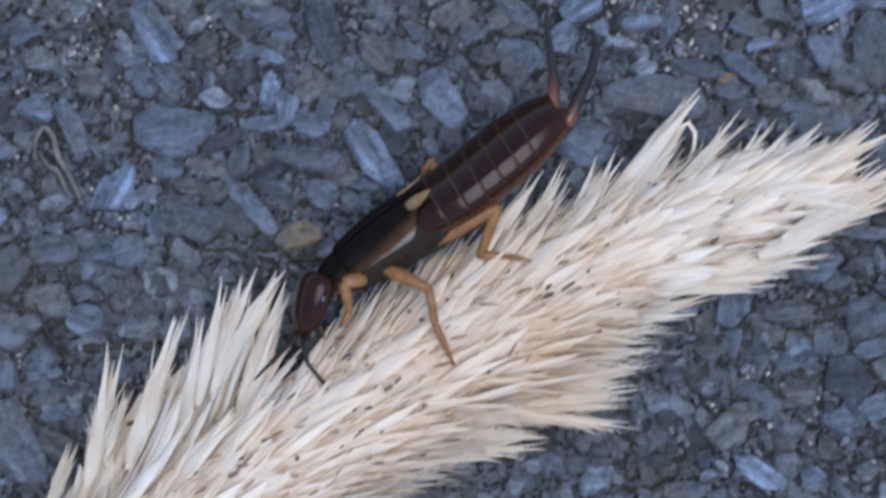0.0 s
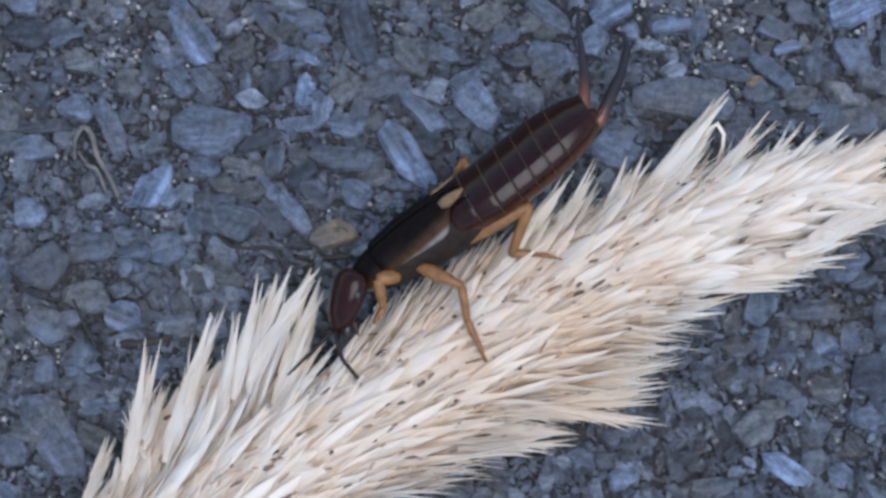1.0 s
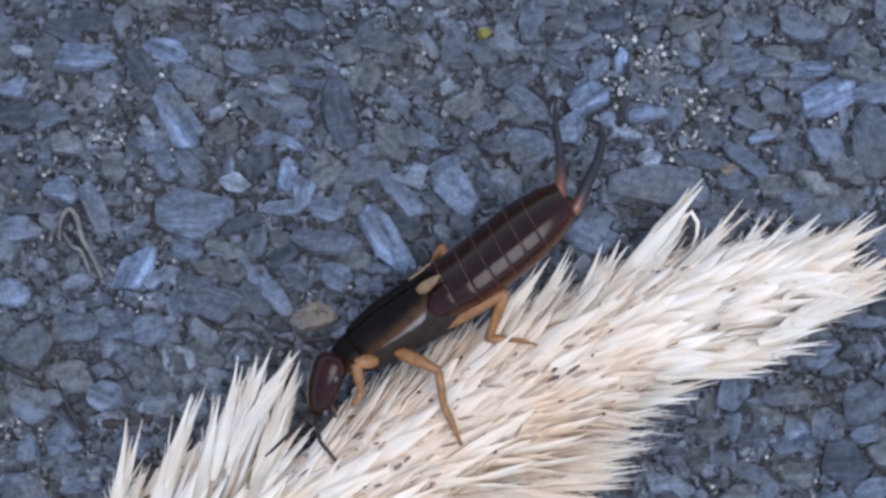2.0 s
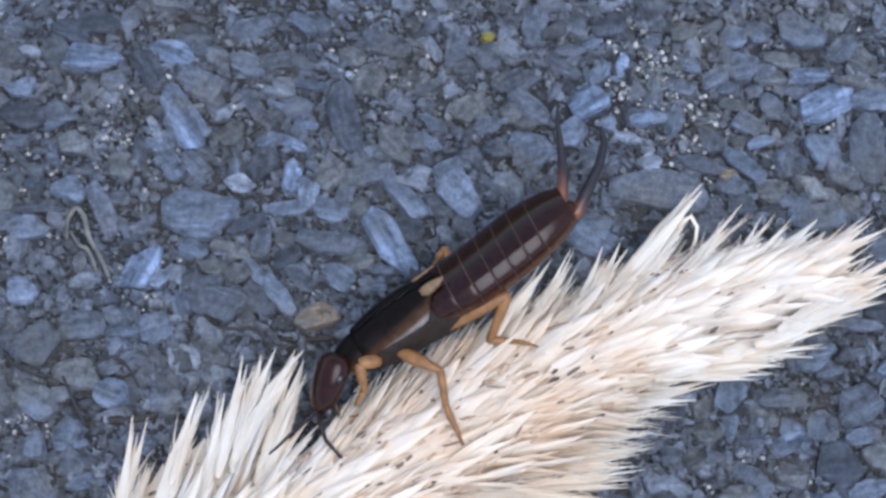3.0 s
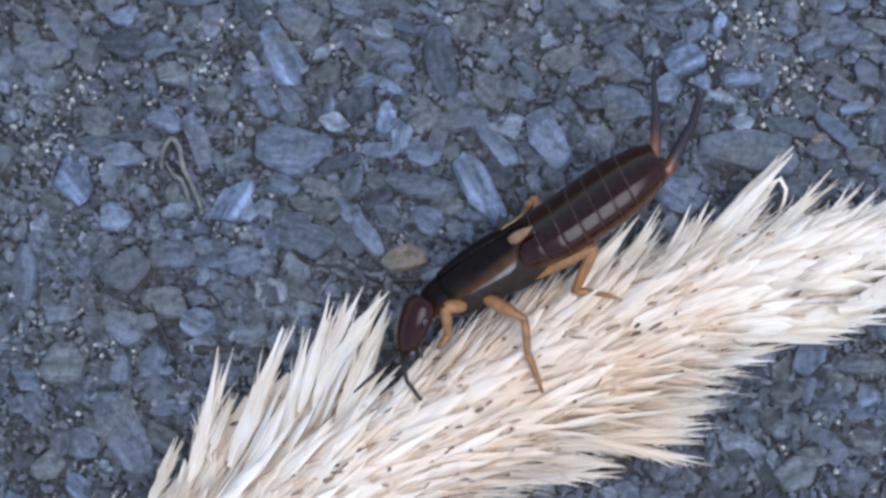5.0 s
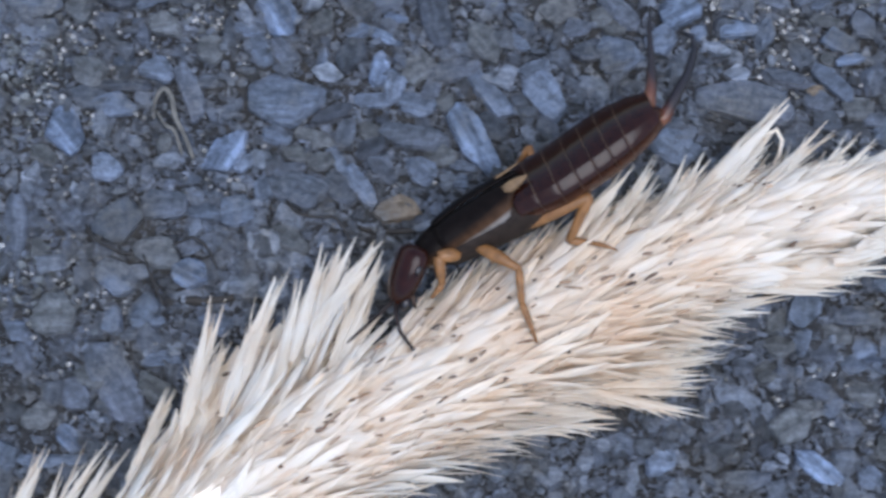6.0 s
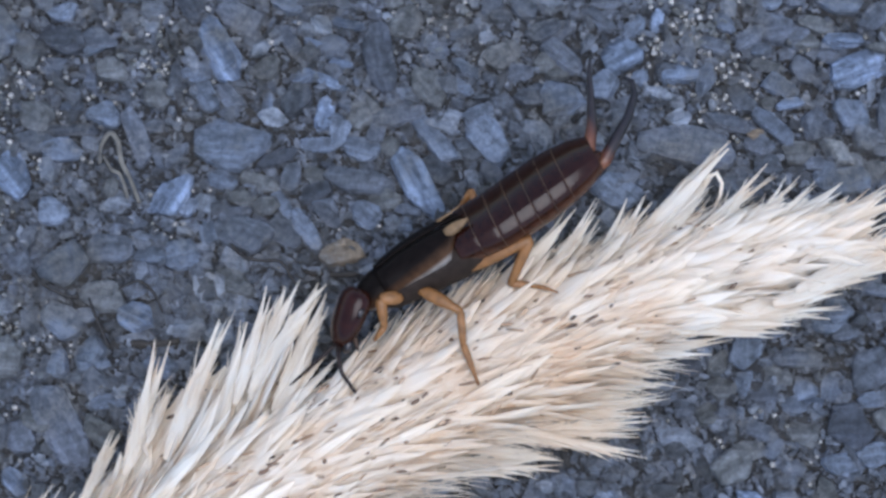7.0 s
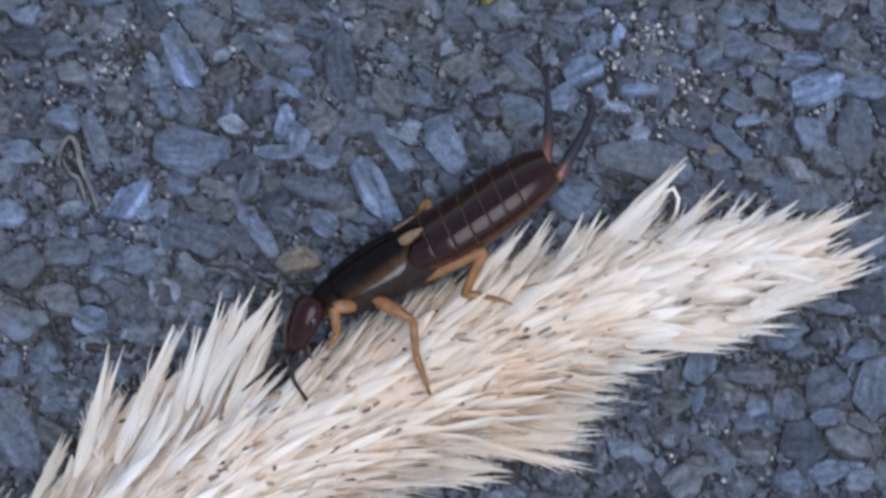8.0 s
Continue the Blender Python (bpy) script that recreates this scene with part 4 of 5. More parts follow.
    spike(head, (14.57, 15.63, 0.90), (11.77, 14.87, 1.94), 0.69)
    spike(head, (14.49, 14.94, 0.90), (11.07, 14.38, 1.94), 0.57)
    spike(head, (11.19, 14.18, 1.00), (7.98, 13.21, 2.00), 0.98)
    spike(head, (9.53, 13.37, 1.00), (6.56, 12.63, 2.00), 0.57)
    spike(head, (8.87, 12.79, 1.10), (5.17, 11.75, 2.06), 0.57)
    spike(head, (8.44, 12.17, 1.00), (5.34, 11.23, 2.00), 0.52)
    spike(head, (8.67, 11.76, 0.90), (5.48, 11.01, 1.94), 0.40)
    spike(head, (8.46, 11.39, 0.90), (5.27, 10.67, 1.94), 0.46)
    spike(head, (8.25, 11.04, 0.80), (5.05, 10.41, 1.88), 0.46)
    spike(head, (8.03, 10.67, 0.80), (4.83, 10.15, 1.88), 0.46)
    spike(head, (8.44, 10.33, 0.70), (5.35, 9.79, 1.82), 0.34)
    spike(head, (7.50, 9.69, 0.70), (3.94, 9.32, 1.82), 0.52)
    spike(head, (7.85, 8.56, 0.60), (4.70, 8.98, 1.76), 0.40)
    spike(head, (6.45, 9.05, 0.70), (3.49, 8.93, 1.82), 0.46)
    spike(head, (4.19, 8.34, 0.70), (1.61, 8.31, 1.82), 0.52)
    spike(head, (4.24, 7.84, 0.60), (1.43, 7.62, 1.76), 0.46)
    spike(head, (3.62, 7.90, 0.60), (0.93, 7.84, 1.76), 0.46)
    spike(head, (5.45, 9.24, 0.80), (2.51, 9.07, 1.88), 0.52)
    for k in range(200):
        u = 0.2 + 0.74 * (k + rng.random()) / 200
        m = seat(u, rng.uniform(-1.4, 1.4), rng.gauss(0.4, 0.08) * (1 - 0.4 * max(0, u - 0.6) / 0.4), rng)
        if in_notch(m, 4) or not within(m, 4.0):
            continue
        ob = new("spikelet", rng.choice(kinds[u > 0.6]))
        ob.parent = head
        ob.matrix_basis = Matrix.LocRotScale(m.translation * MM, m.to_quaternion(), (1, rng.uniform(0.8, 1.2), 1))
    bm = bmesh.new()
    for k in range(6400):
        u = 0.02 + 0.95 * (k + rng.random()) / 6400
        m = seat(u, rng.uniform(-2.0, 2.2), abs(rng.gauss(0.31, 0.1)) * (1 - 0.4 * max(0, u - 0.6) / 0.4), rng)
        length = rng.uniform(1.2, 2.7) * (0.9 if u > 0.7 else 1)
        if in_notch(m, 3.5) or not within(m, length):
            continue
        m = m @ Matrix.Rotation(rng.gauss(0, 0.2), 4, "Z") @ Matrix.Rotation(rng.gauss(0, 0.18), 4, "X")
        scale_leaf(bm, m, length, rng.uniform(0.4, 0.9), rng, rng.choice((AWNED, AWNED, BLUNT)))
        note(m @ Vector((length * 0.4, 0, 0.12)), u)
    # the flaring tuft on the side of the insect's head
    tuft = bmesh.new()
    for k in range(1100):
        u = rng.uniform(0.1, 0.47)
        here, way, girth = axis(u)
        left = Vector((0, 0, 1)).cross(way).normalized()
        off = rng.uniform(1.6, 5.0) * (1 if u < 0.38 else max(0.3, 1 - (u - 0.38) * 5))
        foot = here + left * off
        foot.z = 2.5 - 0.3 * off + rng.uniform(-0.35, 0.25)
        turn = radians(14 + 4 * off + rng.gauss(0, 6))
        point = (way * math.cos(turn) + left * math.sin(turn) + Vector((0, 0, rng.uniform(-0.08, 0.06)))).normalized()
        side = Vector((0, 0, 1)).cross(point).normalized()
        m = Matrix.Translation(foot) @ Matrix((point, side, point.cross(side))).transposed().to_4x4() @ Matrix.Rotation(rng.gauss(0, 0.2), 4, "X")
        length = rng.uniform(1.6, 3.2)
        if not in_notch(m, length) and within(m, length):
            scale_leaf(tuft, m, length, rng.uniform(0.45, 0.95), rng, rng.choice((AWNED, AWNED, BLUNT)))
            note(m @ Vector((length * 0.4, 0, 0.12)), u)
    tagged(part("tuft_husk_mass", tuft, OUTER_HUSK, head, "silvery white husks of the flaring tuft", smooth=False), kind="stuff")
    inner = bmesh.new()
    for k in range(1500):
        u = rng.uniform(0.3, 0.68)
        m = seat(u, rng.uniform(-1.3, 0.3), abs(rng.gauss(0.3, 0.1)), rng)
        m.translation += Vector((0, 0, rng.uniform(0.0, 0.3)))
        m = m @ Matrix.Rotation(rng.gauss(0, 0.16), 4, "Z") @ Matrix.Rotation(rng.gauss(0, 0.16), 4, "X")
        length = rng.uniform(1.5, 2.8)
        if not in_notch(m, 3.0) and within(m, length):
            scale_leaf(inner, m, length, rng.uniform(0.45, 0.95), rng)
            note(m @ Vector((length * 0.4, 0, 0.12)), u)
    tagged(part("inner_husk_mass", inner, INNER_HUSK, head, "peach-tinted husks along the middle", smooth=False), kind="stuff")
    tagged(part("husk_mass", bm, HUSK, head, smooth=False), kind="stuff")
    bm = bmesh.new()
    for k in range(3600):
        u = 0.05 + 0.84 * (k + rng.random()) / 3600
        m = seat(u, rng.uniform(-2.1, 2.1), abs(rng.gauss(0.34, 0.12)), rng)
        if in_notch(m, 3.5) or not within(m, 3.2):
            continue
        m.translation += m.to_3x3() @ Vector((rng.uniform(0.3, 2.2), rng.uniform(-0.3, 0.3), rng.uniform(0, 0.2)))
        hair(bm, m, rng.uniform(0.9, 1.9), rng.uniform(0.06, 0.12), rng)
    # loose fringe along the lower side
    for k in range(300):
        m = seat(rng.uniform(0.42, 0.66), rng.uniform(-1.9, -1.2), rng.gauss(0.5, 0.1), rng)
        hair(bm, m, rng.uniform(2.6, 4.4), rng.uniform(0.07, 0.13), rng)
    tagged(part("bristle_fuzz", bm, HUSK, head, "fine pale bristles between the husks"), kind="stuff")
    bm = bmesh.new()
    tube(bm, [Vector(p) for p in CURL], (0.1, 0.11, 0.1, 0.09, 0.08, 0.05), 8)
    part("curled_awn", bm, HUSK, head, "white curled awn")
    # shrivelled flecks and brown slivers, caught on the uppermost husks
    tops = [p for (i, j), (p, u) in sorted(TOPS.items()) if 0.33 < u < 0.93]
    for name, mat, count, long, wide, label in (("dark_fleck", FLECK, 170, (0.2, 0.75), (0.1, 0.24), "dark brown shrivelled flecks"),
                                                ("brown_sliver", SLIVER, 260, (0.4, 1.2), (0.08, 0.16), "light brown dry slivers between the husks")):
        bm = bmesh.new()
        for p in rng.sample(tops, count):
            m = Matrix.Translation(p + Vector((0, 0, 0.13))) @ Euler((rng.gauss(0, 0.3), rng.gauss(-0.05, 0.1), rng.gauss(0.5, 0.25))).to_matrix().to_4x4()
            shape(bm, m, rng.uniform(*long), rng.uniform(*wide), 0.08, rng)
        tagged(part(name, bm, mat, head, label), kind="stuff")
    return head


seed_head()

# ---- earwig ----
BODY = pose(-0.32, 17.05, 4.4, -42, -6, 38.5)
TO_BODY = BODY.inverted()


def chitin(name, stops, axis_of=2, low=-1.0, high=1.0, rough=0.28, coat=0.5, mottled=0.3, gloss=0.35, slope=0.0):
    """Shell of an insect whose colour runs along one axis of the body, from low to high millimetres."""
    mat, tree, node = material(name, rough, Coat_Weight=coat, Coat_Roughness=0.18, Specular_IOR_Level=gloss, Specular_Tint=(0.88, 0.92, 1.0, 1.0))
    where = tree.nodes.new("ShaderNodeTexCoord")
    split = tree.nodes.new("ShaderNodeSeparateXYZ")
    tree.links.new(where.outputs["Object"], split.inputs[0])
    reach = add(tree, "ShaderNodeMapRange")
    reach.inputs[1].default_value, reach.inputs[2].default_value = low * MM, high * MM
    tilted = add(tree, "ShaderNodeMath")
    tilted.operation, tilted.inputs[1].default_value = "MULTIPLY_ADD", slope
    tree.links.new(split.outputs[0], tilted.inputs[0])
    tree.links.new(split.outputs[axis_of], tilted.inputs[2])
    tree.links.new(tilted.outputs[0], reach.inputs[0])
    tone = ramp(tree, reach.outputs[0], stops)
    spots = noise_at(tree, coords(tree, (1000, 1000, 1000)), 3.0, 5)
    tone = multiply(tree, tone, ramp(tree, spots, [(0.3, (1 - mottled,) * 3), (0.65, (1 + mottled,) * 3)]))
    tree.links.new(tone, node.inputs["Base Color"])
    bump(tree, noise_at(tree, coords(tree, (1000, 1000, 1000)), 8.0, 3), node, 0.15, 0.00002)
    return mat


TERGITE = chitin("abdomen_shell", [(0.0, (0.075, 0.034, 0.018)), (0.4, (0.045, 0.017, 0.009)), (0.52, (0.02, 0.006, 0.003)), (1.0, (0.0095, 0.003, 0.0016))], 2, -1.4, 1.5, 0.2, 0.0, gloss=0.23)
# Beige outer edge, with the flank's grey-lilac sky reflection put into its colour.
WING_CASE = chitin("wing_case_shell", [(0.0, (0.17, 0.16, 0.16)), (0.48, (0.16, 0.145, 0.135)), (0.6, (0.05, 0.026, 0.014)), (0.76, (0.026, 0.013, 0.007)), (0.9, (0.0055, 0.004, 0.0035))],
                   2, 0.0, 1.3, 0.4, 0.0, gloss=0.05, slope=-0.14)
CHESTNUT = chitin("head_chestnut", plain(0.018, 0.0055, 0.0035), rough=0.16, coat=0.0, gloss=0.2)
BLACK = chitin("black_shell", plain(0.012, 0.008, 0.008), rough=0.3)
AMBER = chitin("leg_amber", plain(0.175, 0.08, 0.027), rough=0.45, coat=0.0)
TAN = chitin("wing_tan", plain(0.14, 0.085, 0.042), rough=0.6, coat=0.1)
JOINT = chitin("joint_tan", [(0.0, (0.03, 0.018, 0.012)), (0.5, (0.055, 0.032, 0.02)), (0.8, (0.09, 0.06, 0.035))], rough=0.65, coat=0.0)
UNDERSIDE = chitin("thorax_grey_brown", plain(0.02, 0.014, 0.011), rough=0.65, coat=0.0, gloss=0.12)
FORCEPS = chitin("forceps_shell", [(0.0, (0.16, 0.065, 0.032)), (0.22, (0.075, 0.027, 0.015)), (0.38, (0.016, 0.011, 0.011)), (1.0, (0.011, 0.009, 0.01))], 0, 6.0, 8.7, 0.3, 0.2)
DARK = chitin("antenna_dark", plain(0.018, 0.012, 0.011), rough=0.5, coat=0.0, gloss=0.2)


def drift(s):
    """How far the line of the body bends to its right side, forward of the waist."""
    return 0.55 * min(1, max(0, (1.0 - s) / 4)) - 0.16 * min(1, max(0, (s + 0.5) / 2))


def ring(bm, s, wide, high, deep, sides=28, lean=0.16, off=None):
    """A cross-section of the body at s: its half-width, and its height above and below the midline."""
    points = []
    for k in range(sides):
        a = 6.28319 * k / sides
        c, t = math.cos(a), math.sin(a)
        y = wide * c
        z = (high if t > 0 else deep) * t
        points.append(bm.verts.new((s + lean * y, y + (drift(s) if off is None else off), z)))
    return points


def skin(bm, rings):
    for low, high in zip(rings, rings[1:]):
        for k in range(len(low)):
            n = (k + 1) % len(low)
            bm.faces.new((low[k], low[n], high[n], high[k]))
    bm.faces.new(rings[0][::-1])
    bm.faces.new(rings[-1])


def section():
    """Half-width 1: the abdomen's outline. A flat back, a keel along each flank, a narrow flat flank below it and a rounded belly."""
    half, y, z = [], 0.0, 0.0
    for start, stop, radius, steps in ((0, 25, 2.1, 7), (25, 47, 0.12, 3), (47, 60, 1.35, 4), (60, 92, 0.34, 4), (92, 180, 0.95, 8)):
        for k in range(steps):
            phi = radians(start + (stop - start) * (k + 0.5) / steps)
            half.append((y, z))
            ds = radius * radians(stop - start) / steps
            y, z = y + ds * math.cos(phi), z - ds * math.sin(phi)
    wide = max(p[0] for p in half)
    shift = -0.5 * z
    right = [(p[0] / wide, (p[1] + shift) / wide) for p in half]
    belly = (0.0, (z + shift) / wide)
    return right[::-1] + [(-a, b) for a, b in right[1:]] + [belly]


SECTION = section()


def keeled(bm, s, w, lean=0.16):
    """A cross-section of the abdomen at s, of half-width w."""
    return [bm.verts.new((s + lean * y * w, y * w + drift(s), z * w)) for y, z in SECTION]


def girth_at(s):
    """Half-width of the abdomen."""
    places = ((-1.0, 1.32), (0.3, 1.47), (1.2, 1.54), (2.4, 1.57), (3.5, 1.58), (4.5, 1.5), (5.5, 1.29), (6.3, 0.95))
    for (a, u), (b, v) in zip(places, places[1:]):
        if s <= b:
            return u + (v - u) * max(0, s - a) / (b - a)
    return 0.85


def wing_case(bug, side):
    """A curved plate over half the back, cut off slantwise behind."""
    bm = bmesh.new()
    outer, inner = [], []
    for j in range(13):
        f = j / 12
        row_o, row_i = [], []
        for k in range(11):
            phi = radians(3 + 80 * k / 10)
            s = -4.25 + f * (4.3 - 1.35 * k / 10)
            wide = (0.98 + 0.3 * math.sin(f * 1.9)) * (1 if k else 0.98)
            high = 0.92 + 0.2 * math.sin(f * 2.2)
            for row, r in ((row_o, 1.0), (row_i, 0.93)):
                row.append(bm.verts.new((s + 0.1 * side * math.sin(phi), side * wide * r * math.sin(phi) + drift(s), high * r * math.cos(phi) + 0.1)))
        outer.append(row_o)
        inner.append(row_i)
    for j in range(12):
        for k in range(10):
            bm.faces.new((outer[j][k], outer[j][k + 1], outer[j + 1][k + 1], outer[j + 1][k]))
            bm.faces.new((inner[j][k], inner[j + 1][k], inner[j + 1][k + 1], inner[j][k + 1]))
        for k in (0, 10):
            bm.faces.new((outer[j][k], outer[j + 1][k], inner[j + 1][k], inner[j][k]))
    for j in (0, 12):
        for k in range(10):
            bm.faces.new((outer[j][k], outer[j][k + 1], inner[j][k + 1], inner[j][k]))
    bmesh.ops.recalc_face_normals(bm, faces=bm.faces)
    part("wing_case", bm, WING_CASE, bug, "black-brown wing case with a beige outer edge and painted grey-lilac sheen")
    # the folded hind wing that sticks out behind the case
    bm = bmesh.new()
    rings = []
    for f, w in ((0, 0.55), (0.2, 0.8), (0.45, 0.78), (0.7, 0.55), (0.9, 0.25), (1.0, 0.06)):
        s = -0.9 + 1.15 * f
        rings.append([bm.verts.new((s, side * (0.5 + 0.3 * w * c) + drift(s), 1.36 - 0.42 * (0.52 + 0.36 * w * c) ** 2 + 0.05 * t - 0.12 * (1 - f))) for c, t in ((-1, 0), (-0.5, 1), (0.5, 1), (1, 0), (0, -1))])
    skin(bm, rings)
    bmesh.ops.recalc_face_normals(bm, faces=bm.faces)
    part("wing_tip", bm, TAN, bug, "folded tan hind wing tip")


def leg(parent, label, joints, radii):
    """Femur, shin and foot through joints given in the world."""
    first = None
    for k in range(len(joints) - 1):
        a, b = Vector(joints[k]), Vector(joints[k + 1])
        r0, r1 = radii[k] * 0.92, radii[k + 1] * 0.92
        bm = bmesh.new()
        swell = 1.25 if k == 0 else 0.98
        spine = [a.lerp(b, f) + Vector((0, 0, 0.12 * math.sin(f * 3.14))) for f in (0, 0.06, 0.3, 0.6, 0.82, 0.95, 1.03)]
        tube(bm, spine, [r0 * 0.75, r0 * 0.95, r0 * swell, (r0 * 0.6 + r1 * 0.4) * swell, r1 * 1.02, r1 * 0.98, r1 * 0.75], 12, 0.85)
        ob = part(("leg", "tibia", "tarsus", "claw")[k], bm, AMBER, first or parent, label if first is None else "", to=TO_BODY)
        first = first or ob


def antenna(bug, points, radii, label):
    """A beaded feeler that turns about its root."""
    points = [TO_BODY @ Vector(p) for p in points]
    root = points[0].copy()
    spine, sizes = [], []
    for k in range(25):
        f = k / 24 * (len(points) - 1)
        i = min(int(f), len(points) - 2)
        spine.append(points[i].lerp(points[i + 1], f - i) - root)
        sizes.append((radii[0] + (radii[1] - radii[0]) * k / 24) * (1.0 if k % 2 else 0.8))
    bm = bmesh.new()
    tube(bm, spine, sizes, 8)
    ob = part("antenna", bm, DARK, bug, label)
    ob.matrix_basis = at(*root)
    return ob, root


def earwig():
    bug = new("earwig")
    bug.matrix_basis = at(*BODY.translation) @ BODY.to_quaternion().to_matrix().to_4x4()
    tagged(bug, "glossy dark brown earwig with amber legs feeding on a seed head", "earwig")
    edges = [-0.7, 0.25, 1.2, 2.1, 2.95, 3.8, 4.65, 6.25]
    for k in range(7):
        bm = bmesh.new()
        rings = []
        for f, grow in ((-0.06, 0.95), (0.0, 0.99), (0.03, 0.999), (0.2, 1.0), (0.5, 1.0), (0.8, 1.0), (0.97, 1.0), (1.0, 0.992)):
            s = edges[k] + (edges[k + 1] - edges[k]) * f
            w = girth_at(s) * grow
            rings.append(keeled(bm, s, w))
        skin(bm, rings)
        part("abdomen_segment", bm, TERGITE, bug, "glossy black-brown abdomen ring, redder below" if k == 0 else "")
        if k < 6:
            bm = bmesh.new()
            w = girth_at(edges[k + 1]) * 1.004
            skin(bm, [keeled(bm, edges[k + 1] + d, w * g) for d, g in ((-0.02, 0.98), (-0.004, 1.0), (0.006, 1.0), (0.015, 0.97))])
            part("joint_edge", bm, JOINT, bug, "thin tan edge of an abdomen ring" if k == 0 else "")
    bm = bmesh.new()
    skin(bm, [ring(bm, s, w, 0.6 * w, 1.3 * w, off=drift(s) - 0.16) for s, w in ((-4.6, 0.62), (-4.2, 0.86), (-3.2, 1.04), (-2.2, 1.12), (-1.0, 1.2), (-0.2, 1.22), (0.3, 1.1))])
    part("thorax", bm, UNDERSIDE, bug, "grey-brown side and underside of the thorax")
    bm = bmesh.new()
    skin(bm, [ring(bm, s, w, 0.72 * h, 0.45 * w, lean=0.05) for s, w, h in ((-5.35, 0.6, 0.7), (-5.25, 0.78, 0.9), (-4.9, 0.9, 1.1), (-4.4, 0.98, 1.2), (-4.15, 0.92, 1.2), (-4.1, 0.8, 1.1))])
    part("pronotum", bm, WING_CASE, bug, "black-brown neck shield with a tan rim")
    for side in (1, -1):
        wing_case(bug, side)
    # head, bent down to the husks
    point = (Vector((-5.62, 11.9, 3.5)) - Vector((-4.8, 14.3, 4.3))).normalized()
    over = (Vector((-0.45, 0.5, 0.75)) - point * point.dot(Vector((-0.45, 0.5, 0.75)))).normalized()
    turn = TO_BODY @ Matrix.Translation(Vector((-4.8, 14.3, 4.3))) @ Matrix((point, over.cross(point), over)).transposed().to_4x4()
    bm = bmesh.new()
    rings = [ring(bm, s, w, 0.86 * w, 0.62 * w, 24, 0.0, -0.05) for s, w in ((-0.1, 0.42), (0.0, 0.6), (0.2, 0.76), (0.6, 0.82), (1.1, 0.81), (1.5, 0.77), (1.85, 0.68), (2.2, 0.52), (2.45, 0.3))]
    skin(bm, rings)
    skull = part("head", bm, CHESTNUT, bug, "glossy chestnut-brown head bent down", to=turn)
    for side in (1, -1):
        bm = bmesh.new()
        grain(bm, turn @ Matrix.Translation((0.75, side * 0.73, 0.16)) @ Matrix.Diagonal((1.3, 0.55, 0.9, 1)), 0.19)
        part("eye", bm, BLACK, skull, "small black eye")
        bm = bmesh.new()
        tube(bm, [turn @ Vector(p) for p in ((2.1, side * 0.34, -0.1), (2.42, side * 0.36, -0.18), (2.62, side * 0.2, -0.25), (2.66, side * 0.05, -0.26))], (0.2, 0.18, 0.11, 0.04), 8)
        part("mandible", bm, BLACK, skull)
        bm = bmesh.new()
        tube(bm, [turn @ Vector(p) for p in ((1.9, side * 0.4, -0.3), (2.2, side * 0.5, -0.5), (2.4, side * 0.4, -0.75))], (0.1, 0.09, 0.05), 8)
        part("palp", bm, JOINT, skull)
    leg(bug, "amber front leg, bent under", ((-3.1, 14.2, 4.2), (-3.94, 14.02, 4.5), (-3.71, 12.94, 3.9), (-4.09, 12.42, 3.5)), (0.26, 0.27, 0.17, 0.1))
    leg(bug, "amber middle leg, stretched out", ((-2.35, 14.65, 4.1), (-0.57, 13.78, 4.5), (-0.34, 12.44, 4.1), (0.41, 10.89, 3.6)), (0.26, 0.2, 0.17, 0.08))
    leg(bug, "amber hind leg with a bent knee", ((-0.65, 15.6, 4.1), (2.12, 16.9, 5.2), (1.46, 15.22, 3.9), (2.57, 15.24, 3.65), (3.48, 15.07, 3.5)), (0.28, 0.26, 0.2, 0.12, 0.05))
    leg(bug, "amber hind leg behind the body", ((-0.1, 18.1, 3.4), (-0.5, 19.2, 3.6), (-1.0, 18.4, 2.8)), (0.2, 0.16, 0.12))
    for points, radii in ((((4.3, 20.75, 5.0), (4.33, 21.13, 5.0), (4.41, 22.08, 4.9), (4.28, 23.45, 4.9), (4.13, 24.5, 4.9), (4.16, 25.42, 4.9)), (0.24, 0.3, 0.24, 0.15, 0.11, 0.04)),
                          (((4.75, 20.3, 4.7), (5.04, 20.66, 4.7), (5.47, 21.65, 4.6), (5.95, 22.73, 4.5), (6.17, 23.75, 4.4), (6.02, 24.35, 4.4), (5.45, 24.55, 4.4)), (0.24, 0.3, 0.26, 0.21, 0.17, 0.12, 0.04))):
        bm = bmesh.new()
        tube(bm, [Vector(p) for p in points], radii, 12)
        part("forceps_arm", bm, FORCEPS, bug, "curved forceps arm, orange-brown turning black", to=TO_BODY)
    bm = bmesh.new()
    tube(bm, [TO_BODY @ Vector(p) for p in ((4.2, 20.3, 5.0), (4.6, 20.75, 5.0), (4.75, 21.0, 4.9))], (0.5, 0.42, 0.15), 10, 0.7)
    part("tail_plate", bm, TERGITE, bug)
    feelers = [antenna(bug, ((-5.6, 12.1, 3.5), (-5.55, 11.6, 3.8), (-5.35, 10.87, 3.85), (-4.7, 10.09, 3.7)), (0.13, 0.08), "thin dark beaded antenna held forward"),
               antenna(bug, ((-5.8, 12.1, 3.3), (-6.2, 11.65, 3.3), (-6.9, 11.0, 3.0), (-7.6, 10.3, 2.8)), (0.11, 0.06), "thin dark beaded antenna between the husks")]
    return feelers


FEELERS = earwig()


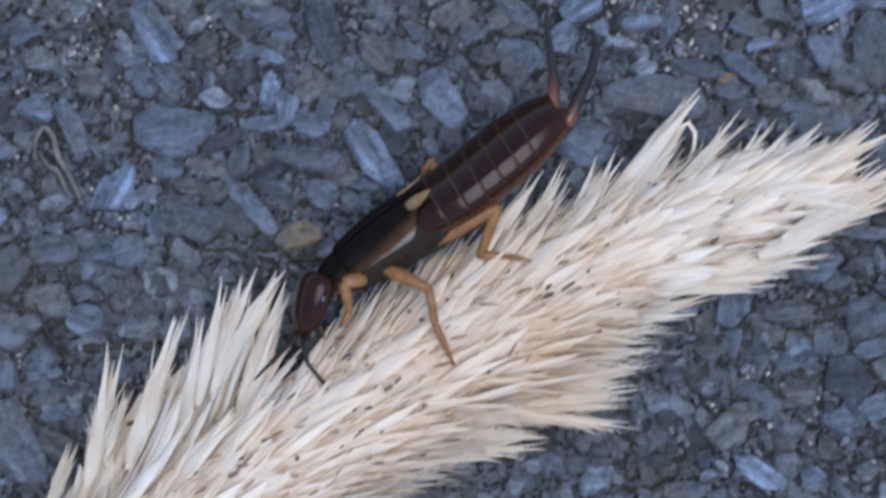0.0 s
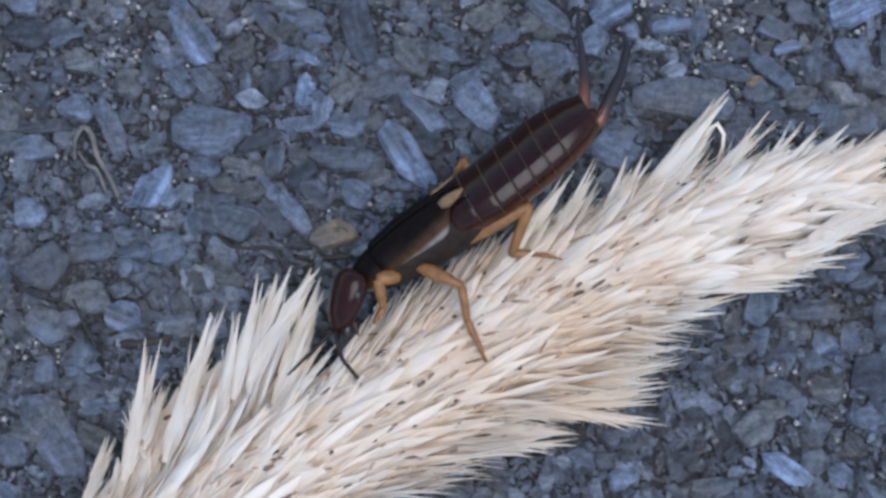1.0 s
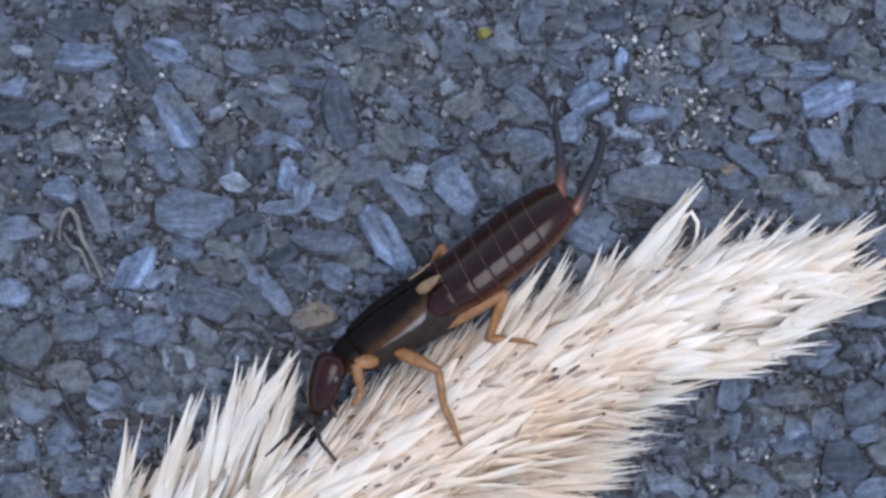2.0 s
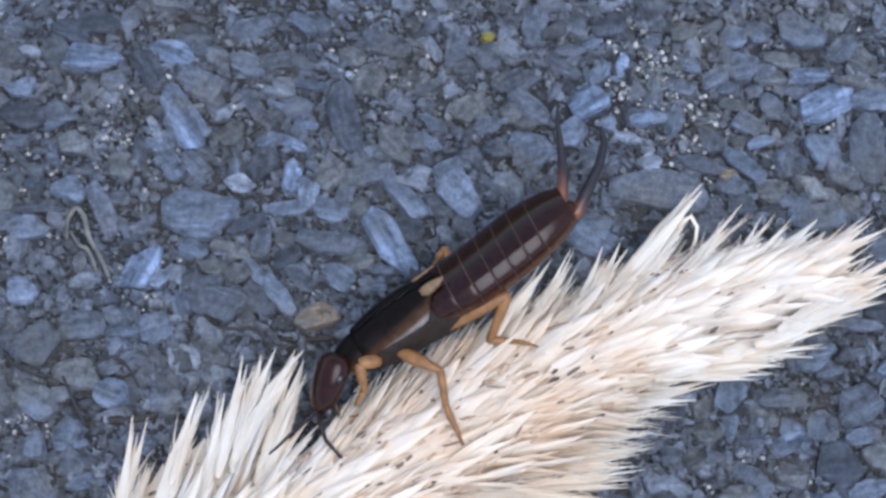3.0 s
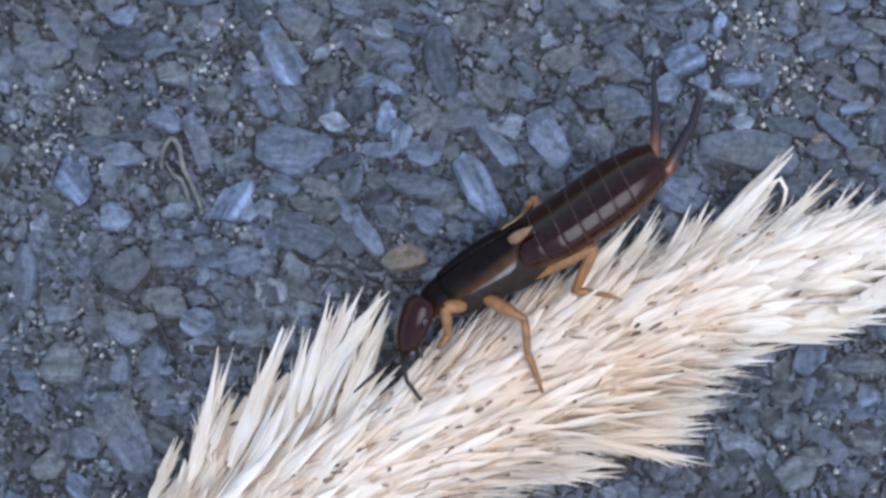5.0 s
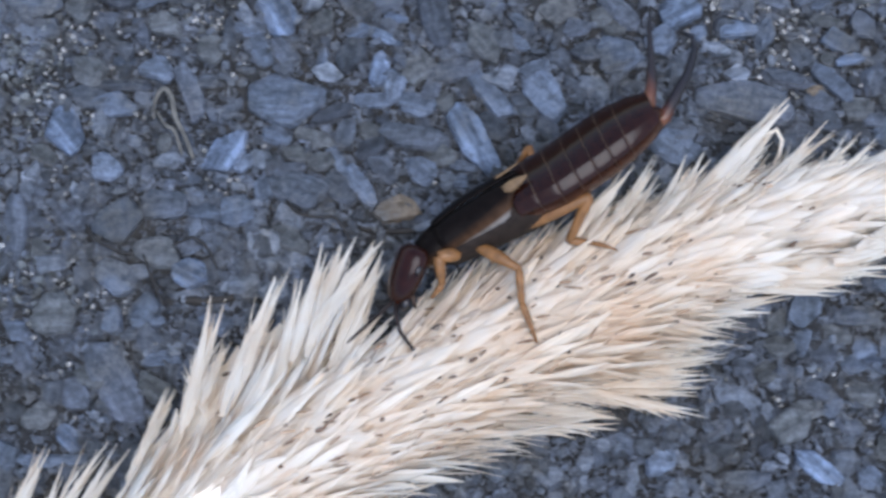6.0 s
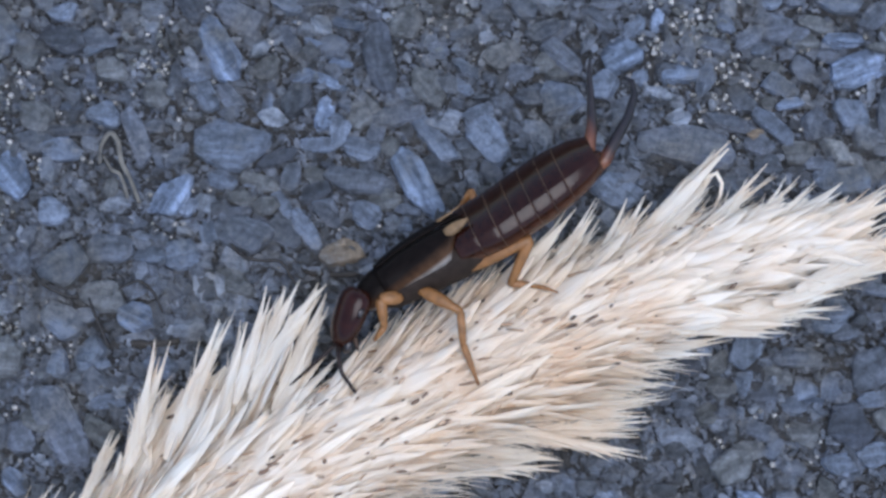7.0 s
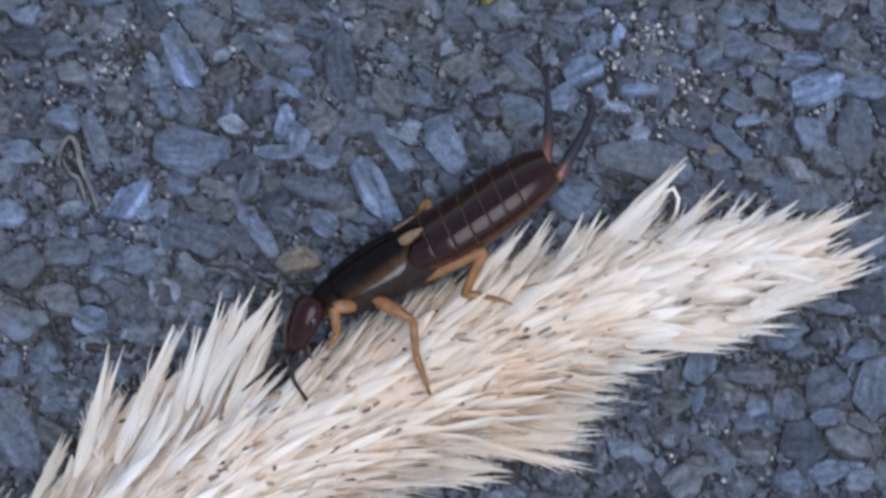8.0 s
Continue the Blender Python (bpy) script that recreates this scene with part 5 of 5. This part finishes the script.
def motions():
    """The feelers swing a little while the insect feeds."""
    upright = TO_BODY.to_3x3() @ Vector((0, 0, 1))
    for (feeler, root), swing in zip(FEELERS, (((0, 0.0), (1.7, 0.0), (3.0, 4.0), (4.5, 3.0), (6.0, 1.0), (7.0, 0.5), (8.0, 0.0)), ((0, 0.0), (3.0, -2.0), (6.0, 1.0), (8.0, 0.0)))):
        walk(feeler, [(t, Matrix.Translation(root * MM) @ Matrix.Rotation(radians(d), 4, upright)) for t, d in swing])


motions()
